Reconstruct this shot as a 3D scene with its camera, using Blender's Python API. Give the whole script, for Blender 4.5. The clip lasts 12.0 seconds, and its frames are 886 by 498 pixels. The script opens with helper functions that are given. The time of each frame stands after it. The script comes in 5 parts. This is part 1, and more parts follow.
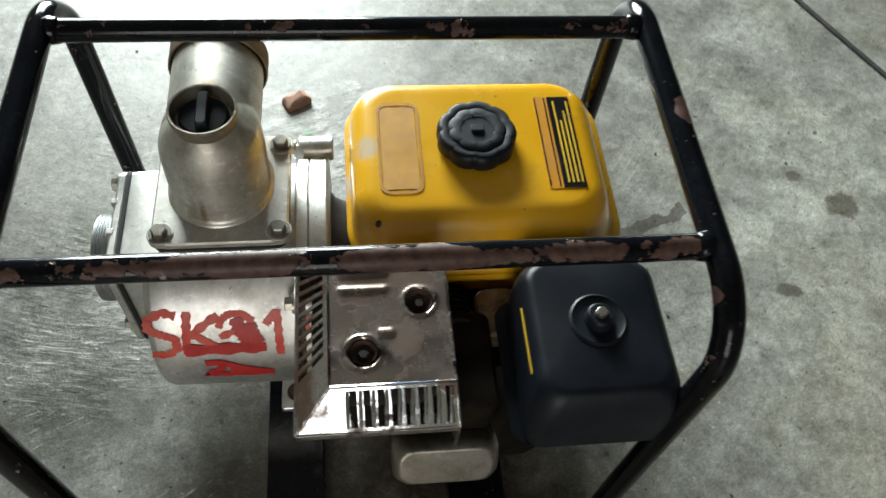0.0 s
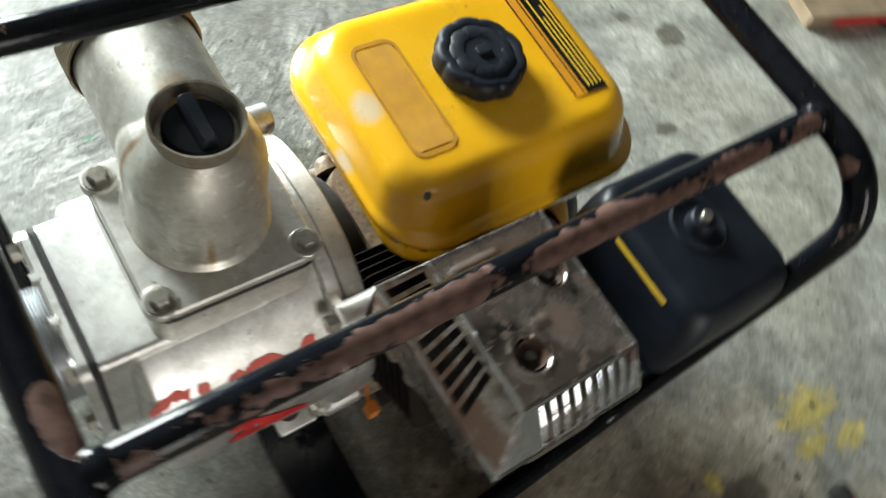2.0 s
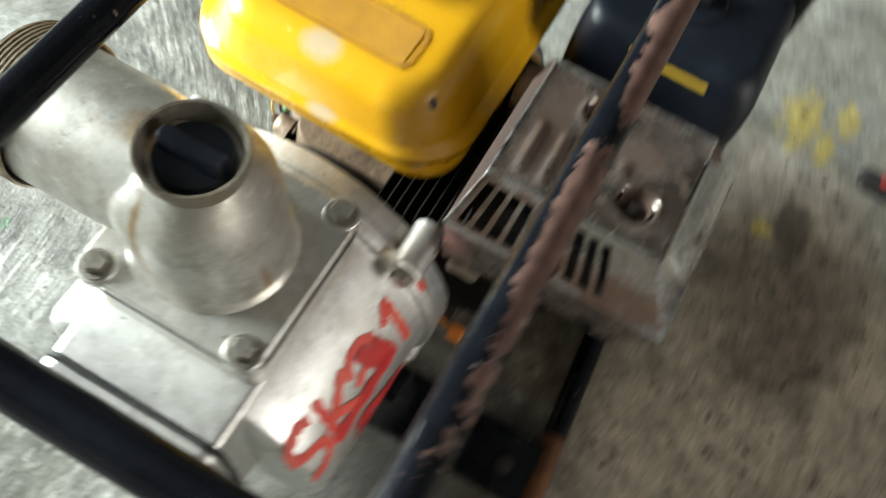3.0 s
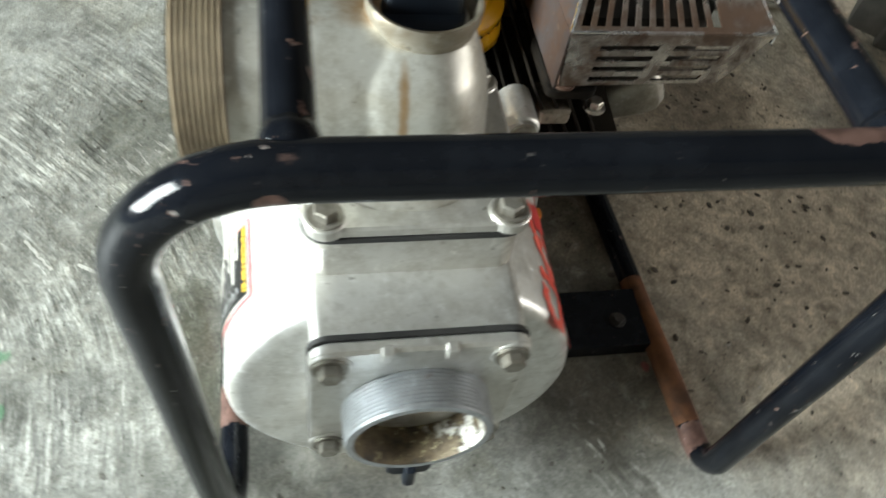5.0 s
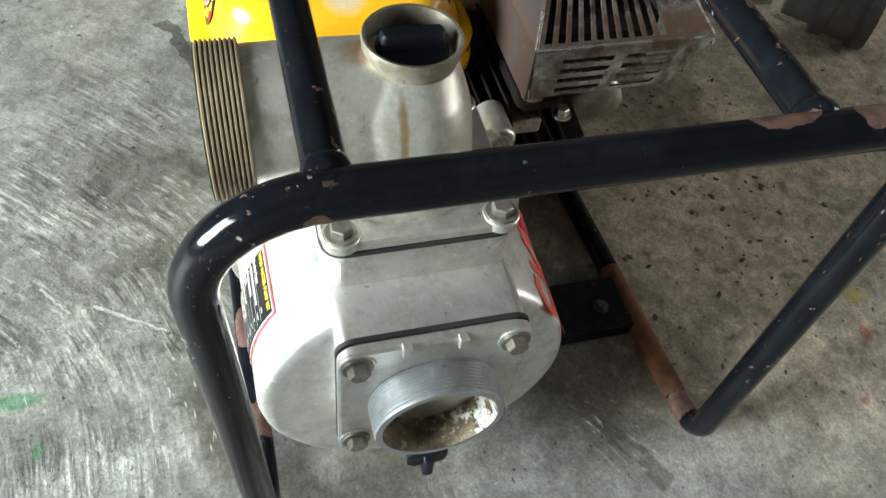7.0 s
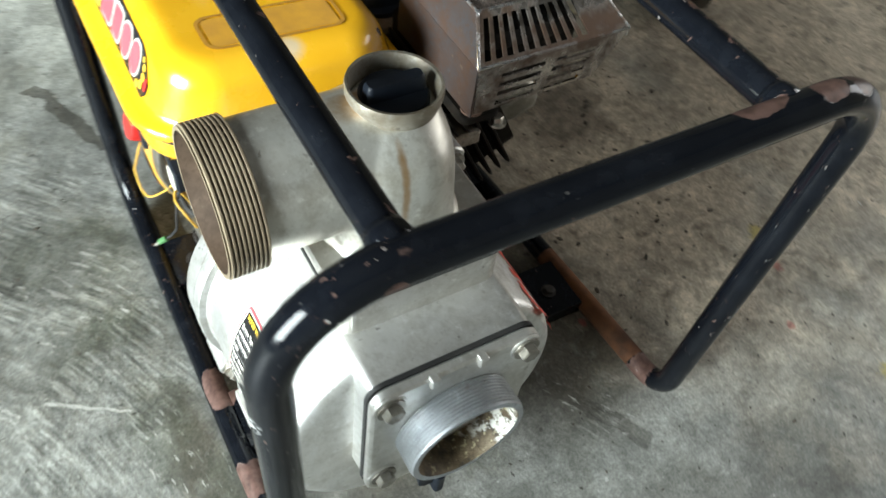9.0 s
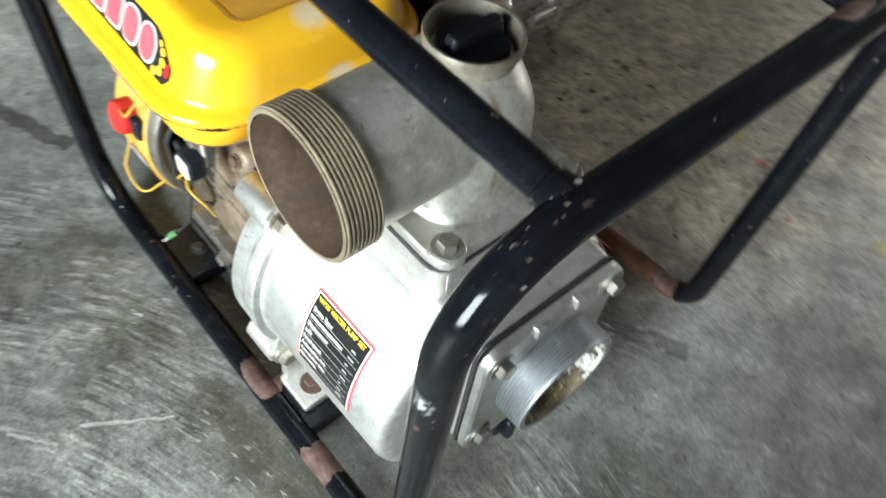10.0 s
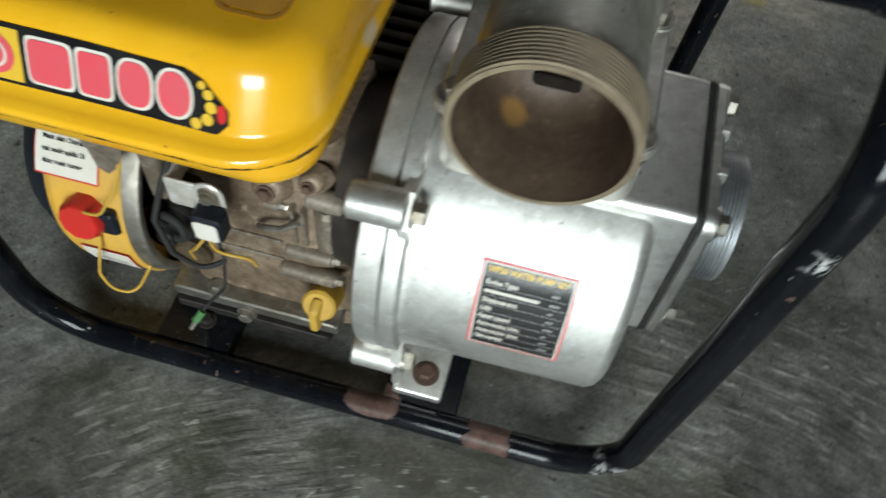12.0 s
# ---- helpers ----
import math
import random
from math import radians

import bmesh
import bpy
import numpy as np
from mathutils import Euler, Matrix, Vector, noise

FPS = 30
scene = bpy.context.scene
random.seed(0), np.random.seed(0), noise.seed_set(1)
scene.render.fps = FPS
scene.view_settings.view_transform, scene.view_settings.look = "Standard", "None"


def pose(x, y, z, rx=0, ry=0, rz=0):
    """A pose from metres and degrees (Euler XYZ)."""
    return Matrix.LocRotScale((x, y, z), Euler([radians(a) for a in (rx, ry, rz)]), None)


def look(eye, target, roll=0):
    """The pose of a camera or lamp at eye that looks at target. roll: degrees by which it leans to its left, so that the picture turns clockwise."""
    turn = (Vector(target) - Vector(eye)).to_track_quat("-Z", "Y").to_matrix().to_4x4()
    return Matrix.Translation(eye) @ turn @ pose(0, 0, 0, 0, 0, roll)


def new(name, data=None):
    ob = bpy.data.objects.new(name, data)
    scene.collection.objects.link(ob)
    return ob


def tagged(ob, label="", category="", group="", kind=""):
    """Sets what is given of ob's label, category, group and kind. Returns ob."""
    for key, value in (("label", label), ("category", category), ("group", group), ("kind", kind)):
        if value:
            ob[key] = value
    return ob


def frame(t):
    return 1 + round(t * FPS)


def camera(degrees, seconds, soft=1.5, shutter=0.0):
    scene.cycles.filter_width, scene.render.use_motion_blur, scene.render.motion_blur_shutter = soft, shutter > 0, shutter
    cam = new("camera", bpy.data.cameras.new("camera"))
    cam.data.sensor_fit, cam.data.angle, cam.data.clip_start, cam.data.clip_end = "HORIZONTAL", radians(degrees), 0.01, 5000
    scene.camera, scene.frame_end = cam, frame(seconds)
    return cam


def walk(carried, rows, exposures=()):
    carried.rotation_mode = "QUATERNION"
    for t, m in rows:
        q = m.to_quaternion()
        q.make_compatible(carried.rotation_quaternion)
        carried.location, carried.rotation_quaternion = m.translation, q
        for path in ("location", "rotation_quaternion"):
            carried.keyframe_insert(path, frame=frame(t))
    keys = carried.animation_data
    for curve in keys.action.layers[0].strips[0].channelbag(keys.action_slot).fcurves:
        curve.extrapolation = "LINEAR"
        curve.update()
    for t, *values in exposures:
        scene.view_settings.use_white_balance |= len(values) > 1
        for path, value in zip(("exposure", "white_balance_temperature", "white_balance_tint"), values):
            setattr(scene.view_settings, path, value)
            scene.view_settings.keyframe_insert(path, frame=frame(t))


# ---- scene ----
from mathutils.bvhtree import BVHTree

cam = camera(58.56, 12.0, 1.5, 0.8)
PATH = [
    (0, (-0.0039, -0.3948, 0.8852), (0.0743, -0.0123, 0.3042), 7.48),
    (0.5, (-0.0356, -0.3404, 0.8601), (0.0681, 0.0011, 0.2579), 11.69),
    (1, (-0.0691, -0.2502, 0.8071), (0.0751, 0.0280, 0.1811), 25.45),
    (1.2, (-0.0966, -0.2289, 0.8066), (0.0596, 0.0423, 0.1804), 26.82),
    (1.5, (-0.1405, -0.2138, 0.8049), (0.0868, 0.0300, 0.1894), 33.97),
    (2, (-0.2335, -0.1996, 0.7819), (0.0778, 0.0079, 0.1903), 27.34),
    (2.3, (-0.2558, -0.1800, 0.7751), (0.0572, 0.0071, 0.1775), 22.41),
    (2.5, (-0.2558, -0.1690, 0.7686), (0.0514, -0.0064, 0.1610), 21.26),
    (2.8, (-0.2553, -0.1350, 0.7502), (0.0606, -0.0244, 0.1354), 19.98),
    (3, (-0.2589, -0.1028, 0.7355), (0.0380, -0.0268, 0.1062), 16.06),
    (3.2, (-0.2667, -0.0713, 0.7204), (0.0052, -0.0195, 0.0774), 13.34),
    (3.5, (-0.3014, -0.0590, 0.6905), (-0.0150, -0.0311, 0.0524), 11.47),
    (3.7, (-0.3463, -0.0499, 0.6690), (-0.0134, -0.0602, 0.0533), 13.01),
    (5.3, (-0.4281, 0.1538, 0.6306), (-0.0333, 0.0058, 0.0719), 9.94),
    (5.5, (-0.4317, 0.1596, 0.6416), (-0.0410, 0.0009, 0.0829), 8.63),
    (6, (-0.4498, 0.1664, 0.6532), (-0.0458, 0.0115, 0.1029), 7.85),
    (6.5, (-0.4600, 0.1642, 0.6631), (-0.0550, -0.0004, 0.1165), 9.10),
    (7, (-0.4588, 0.1584, 0.6704), (-0.0545, 0.0019, 0.1208), 8.78),
    (7.2, (-0.4674, 0.1655, 0.6629), (-0.0534, -0.0042, 0.1246), 9.85),
    (8.8, (-0.4427, 0.2204, 0.6986), (-0.0671, -0.0151, 0.1569), 7.84),
    (9, (-0.4185, 0.2354, 0.6884), (-0.0647, -0.0309, 0.1463), 9.63),
    (9.5, (-0.3701, 0.2695, 0.6844), (-0.0612, 0.0004, 0.1169), 7.73),
    (10, (-0.3474, 0.3140, 0.6707), (-0.0716, 0.0038, 0.1070), 9.59),
    (10.3, (-0.3140, 0.3630, 0.6632), (-0.0976, 0.0044, 0.1023), 11.74),
    (10.5, (-0.2921, 0.3899, 0.6632), (-0.0916, 0.0217, 0.1027), 9.42),
    (10.7, (-0.2764, 0.4040, 0.6642), (-0.0855, 0.0364, 0.0999), 8.37),
    (11, (-0.2570, 0.4050, 0.6622), (-0.0776, 0.0437, 0.0901), 5.64),
    (11.2, (-0.2356, 0.4021, 0.6568), (-0.0646, 0.0423, 0.0812), 3.88),
    (11.5, (-0.1916, 0.3964, 0.6319), (-0.0712, 0.0242, 0.0515), 4.82),
    (12, (-0.1247, 0.4148, 0.6169), (-0.0578, 0.0317, 0.0348), 5.93),
]
EXPOSURES = [
    (0.0, 0.04, 6500, 10), (1.0, 0.20, 6500, 10), (1.5, 0.42, 6500, 10), (2.5, 0.52, 6500, 10), (3.5, 0.86, 6500, 10),
    (5.5, 0.60, 6380, 10), (7.0, 0.48, 6350, 10), (9.5, 0.35, 6200, 10), (10.5, -0.38, 6150, 10), (11.0, -0.68, 6150, 10),
    (11.5, -0.98, 6200, 10), (12.0, -1.28, 6300, 10),
]
walk(cam, [(t, look(eye, target, roll)) for t, eye, target, roll in PATH], EXPOSURES)

# ---- light ----
world = bpy.data.worlds.new("world")
scene.world = world
world.use_nodes = True
wn = world.node_tree
sky = wn.nodes.new("ShaderNodeTexSky")
sky.sky_type = "NISHITA"
sky.sun_disc = False
sky.sun_elevation = radians(50)
sky.sun_rotation = radians(200)
wn.links.new(sky.outputs["Color"], wn.nodes["Background"].inputs["Color"])
wn.nodes["Background"].inputs["Strength"].default_value = 0.12


def area_lamp(name, m, sx, sy, watts, colour):
    data = bpy.data.lights.new(name, "AREA")
    data.shape, data.size, data.size_y, data.energy, data.color = "RECTANGLE", sx, sy, watts, colour
    ob = new(name, data)
    ob.matrix_world = m
    return ob


# daylight through the wide doorway beside the machine, and a smaller one across the room
area_lamp("doorway_daylight", look((-0.52, 2.6, 1.06), (-0.2, 0.0, 0.4)), 1.2, 1.24, 226, (0.912, 1.0, 0.968))
area_lamp("back_doorway_daylight", look((-0.5, -3.3, 1.15), (-0.2, 0.0, 0.6)), 1.3, 1.9, 30, (1.0, 0.95, 0.86))



# ---- materials ----
def material(name):
    m = bpy.data.materials.new(name)
    m.use_nodes = True
    nt = m.node_tree
    return m, nt, nt.nodes["Principled BSDF"]


def coords(nt):
    return nt.nodes.new("ShaderNodeTexCoord").outputs["Object"]


def noise_tex(nt, scale, detail=4.0, rough=0.55, vec=None, stretch=None, distort=0.0):
    n = nt.nodes.new("ShaderNodeTexNoise")
    n.inputs["Scale"].default_value = scale
    n.inputs["Detail"].default_value = detail
    n.inputs["Roughness"].default_value = rough
    n.inputs["Distortion"].default_value = distort
    v = vec or coords(nt)
    if stretch:
        mp = nt.nodes.new("ShaderNodeMapping")
        mp.inputs["Scale"].default_value = stretch
        nt.links.new(v, mp.inputs["Vector"])
        v = mp.outputs["Vector"]
    nt.links.new(v, n.inputs["Vector"])
    return n.outputs["Fac"]


def ramp(nt, fac, stops):
    r = nt.nodes.new("ShaderNodeValToRGB")
    while len(r.color_ramp.elements) < len(stops):
        r.color_ramp.elements.new(0.5)
    for e, (p, c) in zip(r.color_ramp.elements, stops):
        e.position = p
        e.color = (c, c, c, 1) if isinstance(c, (int, float)) else (*c, 1)
    nt.links.new(fac, r.inputs["Fac"])
    return r.outputs["Color"]


def mix(nt, fac, a, b, mode="MIX"):
    n = nt.nodes.new("ShaderNodeMix")
    n.data_type, n.blend_type = "RGBA", mode
    for sock, v in (("Factor", fac), ("A", a), ("B", b)):
        s = n.inputs[0] if sock == "Factor" else n.inputs[6 if sock == "A" else 7]
        if isinstance(v, (int, float)):
            s.default_value = v if sock == "Factor" else (v, v, v, 1)
        elif isinstance(v, tuple):
            s.default_value = (*v, 1)
        else:
            nt.links.new(v, s)
    return n.outputs[2]


def maths(nt, op, a, b=0.0):
    n = nt.nodes.new("ShaderNodeMath")
    n.operation = op
    for s, v in zip(n.inputs, (a, b)):
        if isinstance(v, (int, float)):
            s.default_value = v
        else:
            nt.links.new(v, s)
    return n.outputs[0]


def bump(nt, bsdf, height, strength, distance=0.002):
    b = nt.nodes.new("ShaderNodeBump")
    b.inputs["Strength"].default_value = strength
    b.inputs["Distance"].default_value = distance
    nt.links.new(height, b.inputs["Height"])
    nt.links.new(b.outputs["Normal"], bsdf.inputs["Normal"])


def put(nt, bsdf, colour=None, rough=None, metal=None):
    for key, v in (("Base Color", colour), ("Roughness", rough), ("Metallic", metal)):
        if v is None:
            continue
        if isinstance(v, (int, float)):
            bsdf.inputs[key].default_value = v
        elif isinstance(v, tuple):
            bsdf.inputs[key].default_value = (*v, 1)
        else:
            nt.links.new(v, bsdf.inputs[key])


def patches(nt, items, wobble=0.5, scale=35.0, hard=0.06):
    """A 0-1 mask that is 1 inside ragged ellipsoids (centre, radii) in metres."""
    vec = coords(nt)
    n = maths(nt, "MULTIPLY", maths(nt, "SUBTRACT", noise_tex(nt, scale, 5, 0.65), 0.5), wobble * 2)
    total = None
    for c, r in items:
        s = nt.nodes.new("ShaderNodeVectorMath")
        s.operation = "SUBTRACT"
        nt.links.new(vec, s.inputs[0])
        s.inputs[1].default_value = c
        d = nt.nodes.new("ShaderNodeVectorMath")
        d.operation = "DIVIDE"
        nt.links.new(s.outputs[0], d.inputs[0])
        d.inputs[1].default_value = r
        ln = nt.nodes.new("ShaderNodeVectorMath")
        ln.operation = "LENGTH"
        nt.links.new(d.outputs[0], ln.inputs[0])
        v = maths(nt, "SUBTRACT", 1.0, ln.outputs["Value"])
        total = v if total is None else maths(nt, "MAXIMUM", total, v)
    return ramp(nt, maths(nt, "ADD", maths(nt, "ADD", total, n), 0.5), [(0.5, 0.0), (0.5 + hard, 1.0)])


def line_mask(nt, p, q, width, wobble=0.012, scale=14.0):
    """A ragged line on the floor from p to q."""
    (x0, y0), (x1, y1) = p, q
    n = math.hypot(x1 - x0, y1 - y0)
    dx, dy = (x1 - x0) / n, (y1 - y0) / n
    sep = nt.nodes.new("ShaderNodeSeparateXYZ")
    nt.links.new(coords(nt), sep.inputs[0])
    x, y = maths(nt, "SUBTRACT", sep.outputs[0], x0), maths(nt, "SUBTRACT", sep.outputs[1], y0)
    along = maths(nt, "ADD", maths(nt, "MULTIPLY", x, dx), maths(nt, "MULTIPLY", y, dy))
    off = maths(nt, "ADD", maths(nt, "MULTIPLY", x, -dy), maths(nt, "MULTIPLY", y, dx))
    off = maths(nt, "ADD", off, maths(nt, "MULTIPLY", maths(nt, "SUBTRACT", noise_tex(nt, scale, 4, 0.6), 0.5), wobble * 2))
    a = maths(nt, "LESS_THAN", maths(nt, "ABSOLUTE", maths(nt, "SUBTRACT", along, n / 2)), n / 2)
    w = maths(nt, "MULTIPLY", noise_tex(nt, 30, 3, 0.5), width * 2)
    b = maths(nt, "LESS_THAN", maths(nt, "ABSOLUTE", off), w)
    return maths(nt, "MULTIPLY", a, b)


def sweep_marks(nt, centre, across, along, detail=6, rough=0.7):
    """Streaks that run in arcs round a point of the floor, like the sweeps of a trowel."""
    sub = nt.nodes.new("ShaderNodeVectorMath")
    sub.operation = "SUBTRACT"
    nt.links.new(coords(nt), sub.inputs[0])
    sub.inputs[1].default_value = (centre[0], centre[1], 0)
    ln = nt.nodes.new("ShaderNodeVectorMath")
    ln.operation = "LENGTH"
    nt.links.new(sub.outputs[0], ln.inputs[0])
    sep = nt.nodes.new("ShaderNodeSeparateXYZ")
    nt.links.new(sub.outputs[0], sep.inputs[0])
    ang = maths(nt, "ARCTAN2", sep.outputs[0], sep.outputs[1])
    drift = maths(nt, "MULTIPLY", noise_tex(nt, 3.5, 3, 0.55), 0.035)
    comb = nt.nodes.new("ShaderNodeCombineXYZ")
    nt.links.new(maths(nt, "MULTIPLY", maths(nt, "ADD", ln.outputs["Value"], drift), across), comb.inputs[0])
    nt.links.new(maths(nt, "MULTIPLY", ang, along), comb.inputs[1])
    return noise_tex(nt, 1.0, detail, rough, vec=comb.outputs[0])


def concrete_material():
    m, nt, b = material("worn_concrete")
    big = noise_tex(nt, 2.3, 4, 0.6)
    mid = noise_tex(nt, 11, 7, 0.7, distort=0.5)
    mottle = noise_tex(nt, 38, 8, 0.75, distort=0.4)
    fine = noise_tex(nt, 150, 5, 0.7)
    base = ramp(nt, mid, [(0.30, (0.135, 0.136, 0.120)), (0.5, (0.225, 0.227, 0.207)), (0.70, (0.315, 0.316, 0.293))])
    base = mix(nt, ramp(nt, noise_tex(nt, 5, 6, 0.72, distort=0.8), [(0.54, 0.0), (0.64, 0.5)]), base, (0.165, 0.160, 0.118))
    base = mix(nt, ramp(nt, big, [(0.50, 0.0), (0.64, 0.5)]), base, (0.25, 0.24, 0.205))
    # brown dirt on the working side of the machine and in a few patches
    dirt = patches(nt, [((0.06, -0.37, 0), (0.42, 0.25, 1)), ((0.10, -0.85, 0), (1.0, 0.52, 1))], 0.5, 7.0, 0.6)
    west = patches(nt, [((-0.37, 0.0, 0), (0.13, 0.16, 1)), ((-0.60, 0.02, 0), (0.27, 0.42, 1)), ((-0.42, -0.22, 0), (0.18, 0.18, 1)), ((-0.40, 0.10, 0), (0.12, 0.14, 1))], 0.4, 6.0, 0.7)
    base = mix(nt, maths(nt, "MULTIPLY", west, 0.85), base, ramp(nt, mid, [(0.3, (0.075, 0.074, 0.064)), (0.7, (0.165, 0.163, 0.148))]))
    # brown stains, and shade under the machine put into the floor colour
    stain_and_shade = patches(nt, [((-0.10, 0.06, 0), (0.13, 0.11, 1)), ((0.05, -0.02, 0), (0.27, 0.20, 1)), ((-0.11, -0.15, 0), (0.15, 0.13, 1)), ((0.04, -0.17, 0), (0.20, 0.11, 1)), ((-0.145, 0.205, 0), (0.05, 0.022, 1)), ((-0.09, 0.215, 0), (0.10, 0.032, 1))], 0.4, 9.0, 0.7)
    base = mix(nt, maths(nt, "MULTIPLY", stain_and_shade, 0.85), base, ramp(nt, mid, [(0.3, (0.034, 0.026, 0.016)), (0.7, (0.082, 0.066, 0.044))]))
    base = mix(nt, ramp(nt, mottle, [(0.30, 0.7), (0.46, 0.0)]), base, (0.095, 0.090, 0.075))
    base = mix(nt, ramp(nt, mottle, [(0.54, 0.0), (0.70, 0.45)]), base, (0.38, 0.38, 0.355))
    # trowel sweeps: parallel arcs, strongest in the swept patches
    sep = nt.nodes.new("ShaderNodeSeparateXYZ")
    nt.links.new(coords(nt), sep.inputs[0])
    rag = maths(nt, "MULTIPLY", maths(nt, "SUBTRACT", noise_tex(nt, 4, 3), 0.5), 0.30)
    near_side = maths(nt, "LESS_THAN", maths(nt, "ADD", sep.outputs[1], rag), -0.03)
    east = maths(nt, "GREATER_THAN", maths(nt, "ADD", maths(nt, "SUBTRACT", sep.outputs[0], maths(nt, "MULTIPLY", sep.outputs[1], -0.6)), rag), 0.24)

    def arcs(across, along, detail, rough):
        a = sweep_marks(nt, (-0.20, 0.78), across, along, detail, rough)
        b2 = sweep_marks(nt, (-0.45, 0.98), across, along * 1.7, detail, rough)
        c2 = sweep_marks(nt, (-0.67, 0.69), across, along * 1.9, detail, rough)
        return mix(nt, near_side, mix(nt, east, a, b2), c2)

    trowel = arcs(85, 7.0, 4, 0.65)
    thin = arcs(250, 8.0, 3, 0.6)
    swept = patches(nt, [((0.03, 0.32, 0), (0.42, 0.20, 1)), ((-0.20, -0.14, 0), (0.08, 0.05, 1)), ((-0.36, 0.10, 0), (0.17, 0.18, 1)), ((-0.16, 0.25, 0), (0.17, 0.10, 1))], 0.6, 8.0, 0.6)
    broken = maths(nt, "MULTIPLY", ramp(nt, noise_tex(nt, 19, 6, 0.7), [(0.40, 0.1), (0.56, 1.0)]), ramp(nt, noise_tex(nt, 6, 4, 0.6), [(0.38, 0.2), (0.50, 1.0)]))
    clean = maths(nt, "SUBTRACT", 1.0, maths(nt, "MULTIPLY", maths(nt, "MAXIMUM", dirt, stain_and_shade), 0.7))
    cluster = maths(nt, "MULTIPLY", maths(nt, "MULTIPLY", maths(nt, "ADD", maths(nt, "MULTIPLY", swept, 0.9), 0.10), broken), clean)
    base = mix(nt, maths(nt, "MULTIPLY", dirt, 0.85), base, ramp(nt, mottle, [(0.36, (0.30, 0.245, 0.180)), (0.64, (0.66, 0.56, 0.43))]))
    # darker brown patch on the near side
    brown_patch = patches(nt, [((0.25, -0.345, 0), (0.15, 0.13, 1)), ((0.16, -0.36, 0), (0.07, 0.08, 1))], 0.4, 10.0, 0.7)
    base = mix(nt, maths(nt, "MULTIPLY", brown_patch, 0.72), base, ramp(nt, mottle, [(0.36, (0.075, 0.056, 0.038)), (0.64, (0.17, 0.135, 0.098))]))
    # darker green-grey patches, mostly on the far side
    green_grey = patches(nt, [((0.14, 0.25, 0), (0.15, 0.085, 1)), ((-0.05, 0.235, 0), (0.08, 0.04, 1)), ((-0.125, 0.205, 0), (0.06, 0.03, 1)), ((-0.31, 0.22, 0), (0.13, 0.09, 1)), ((-0.33, -0.02, 0), (0.08, 0.06, 1))], 0.6, 9.0, 0.7)
    base = mix(nt, maths(nt, "MULTIPLY", maths(nt, "MULTIPLY", green_grey, 0.85), ramp(nt, mid, [(0.36, 1.0), (0.62, 0.35)])), base, (0.075, 0.080, 0.060))
    spots = noise_tex(nt, 26, 4, 0.55)
    base = mix(nt, maths(nt, "MULTIPLY", ramp(nt, spots, [(0.60, 0.0), (0.68, 0.6)]), maths(nt, "ADD", maths(nt, "MULTIPLY", dirt, 0.8), 0.2)), base, (0.05, 0.040, 0.028))
    pale = noise_tex(nt, 52, 3, 0.6)
    base = mix(nt, ramp(nt, pale, [(0.69, 0.0), (0.73, 0.6)]), base, (0.50, 0.49, 0.46))
    base = mix(nt, ramp(nt, noise_tex(nt, 70, 2, 0.5), [(0.71, 0.0), (0.73, 0.8)]), base, (0.06, 0.055, 0.045))
    base = mix(nt, ramp(nt, fine, [(0.32, 0.4), (0.5, 0.0)]), base, (0.15, 0.143, 0.12))
    # paint drips and oil spots
    base = mix(nt, maths(nt, "MULTIPLY", patches(nt, [((0.445, -0.335, 0), (0.035, 0.014, 1)), ((0.50, -0.352, 0), (0.035, 0.016, 1)), ((0.428, -0.298, 0), (0.014, 0.010, 1)), ((0.299, -0.302, 0), (0.012, 0.014, 1)), ((0.470, -0.30, 0), (0.05, 0.03, 1)), ((0.36, -0.50, 0), (0.02, 0.02, 1)), ((-0.106, -0.467, 0), (0.014, 0.016, 1)), ((-0.327, -0.458, 0), (0.022, 0.016, 1)), ((-0.35, -0.545, 0), (0.026, 0.022, 1))], 1.3, 75, 0.5), 0.65), base, (0.46, 0.36, 0.06))
    base = mix(nt, maths(nt, "MULTIPLY", patches(nt, [((-0.066, 0.386, 0), (0.009, 0.024, 1)), ((-0.118, 0.366, 0), (0.009, 0.005, 1))], 0.7, 70, 0.3), 0.65), base, (0.075, 0.22, 0.11))
    base = mix(nt, maths(nt, "MULTIPLY", patches(nt, [((-0.120, -0.190, 0), (0.006, 0.005, 1)), ((-0.152, -0.45, 0), (0.012, 0.008, 1)), ((-0.225, -0.402, 0), (0.006, 0.006, 1))], 0.9, 70, 0.4), 0.55), base, (0.40, 0.07, 0.06))
    base = mix(nt, maths(nt, "MULTIPLY", patches(nt, [((0.709, 0.239, 0), (0.035, 0.025, 1)), ((-0.413, -0.10, 0), (0.016, 0.010, 1)), ((0.31, -0.335, 0), (0.05, 0.025, 1)), ((0.654, 0.297, 0), (0.012, 0.012, 1)), ((0.58, 0.10, 0), (0.02, 0.012, 1))], 0.9, 40, 0.3), 0.75), base, (0.06, 0.052, 0.04))
    crack = maths(nt, "MAXIMUM", maths(nt, "MULTIPLY", line_mask(nt, (-0.262, -0.170), (-0.135, -0.09), 0.008, 0.010, 22), 0.55), line_mask(nt, (0.47, 0.24), (0.33, 0.185), 0.009, 0.02, 20))
    base = mix(nt, maths(nt, "MULTIPLY", crack, 0.75), base, (0.05, 0.045, 0.036))
    # sandy grain, dark pits and hair-thin strokes all over
    grain = noise_tex(nt, 330, 7, 0.8)
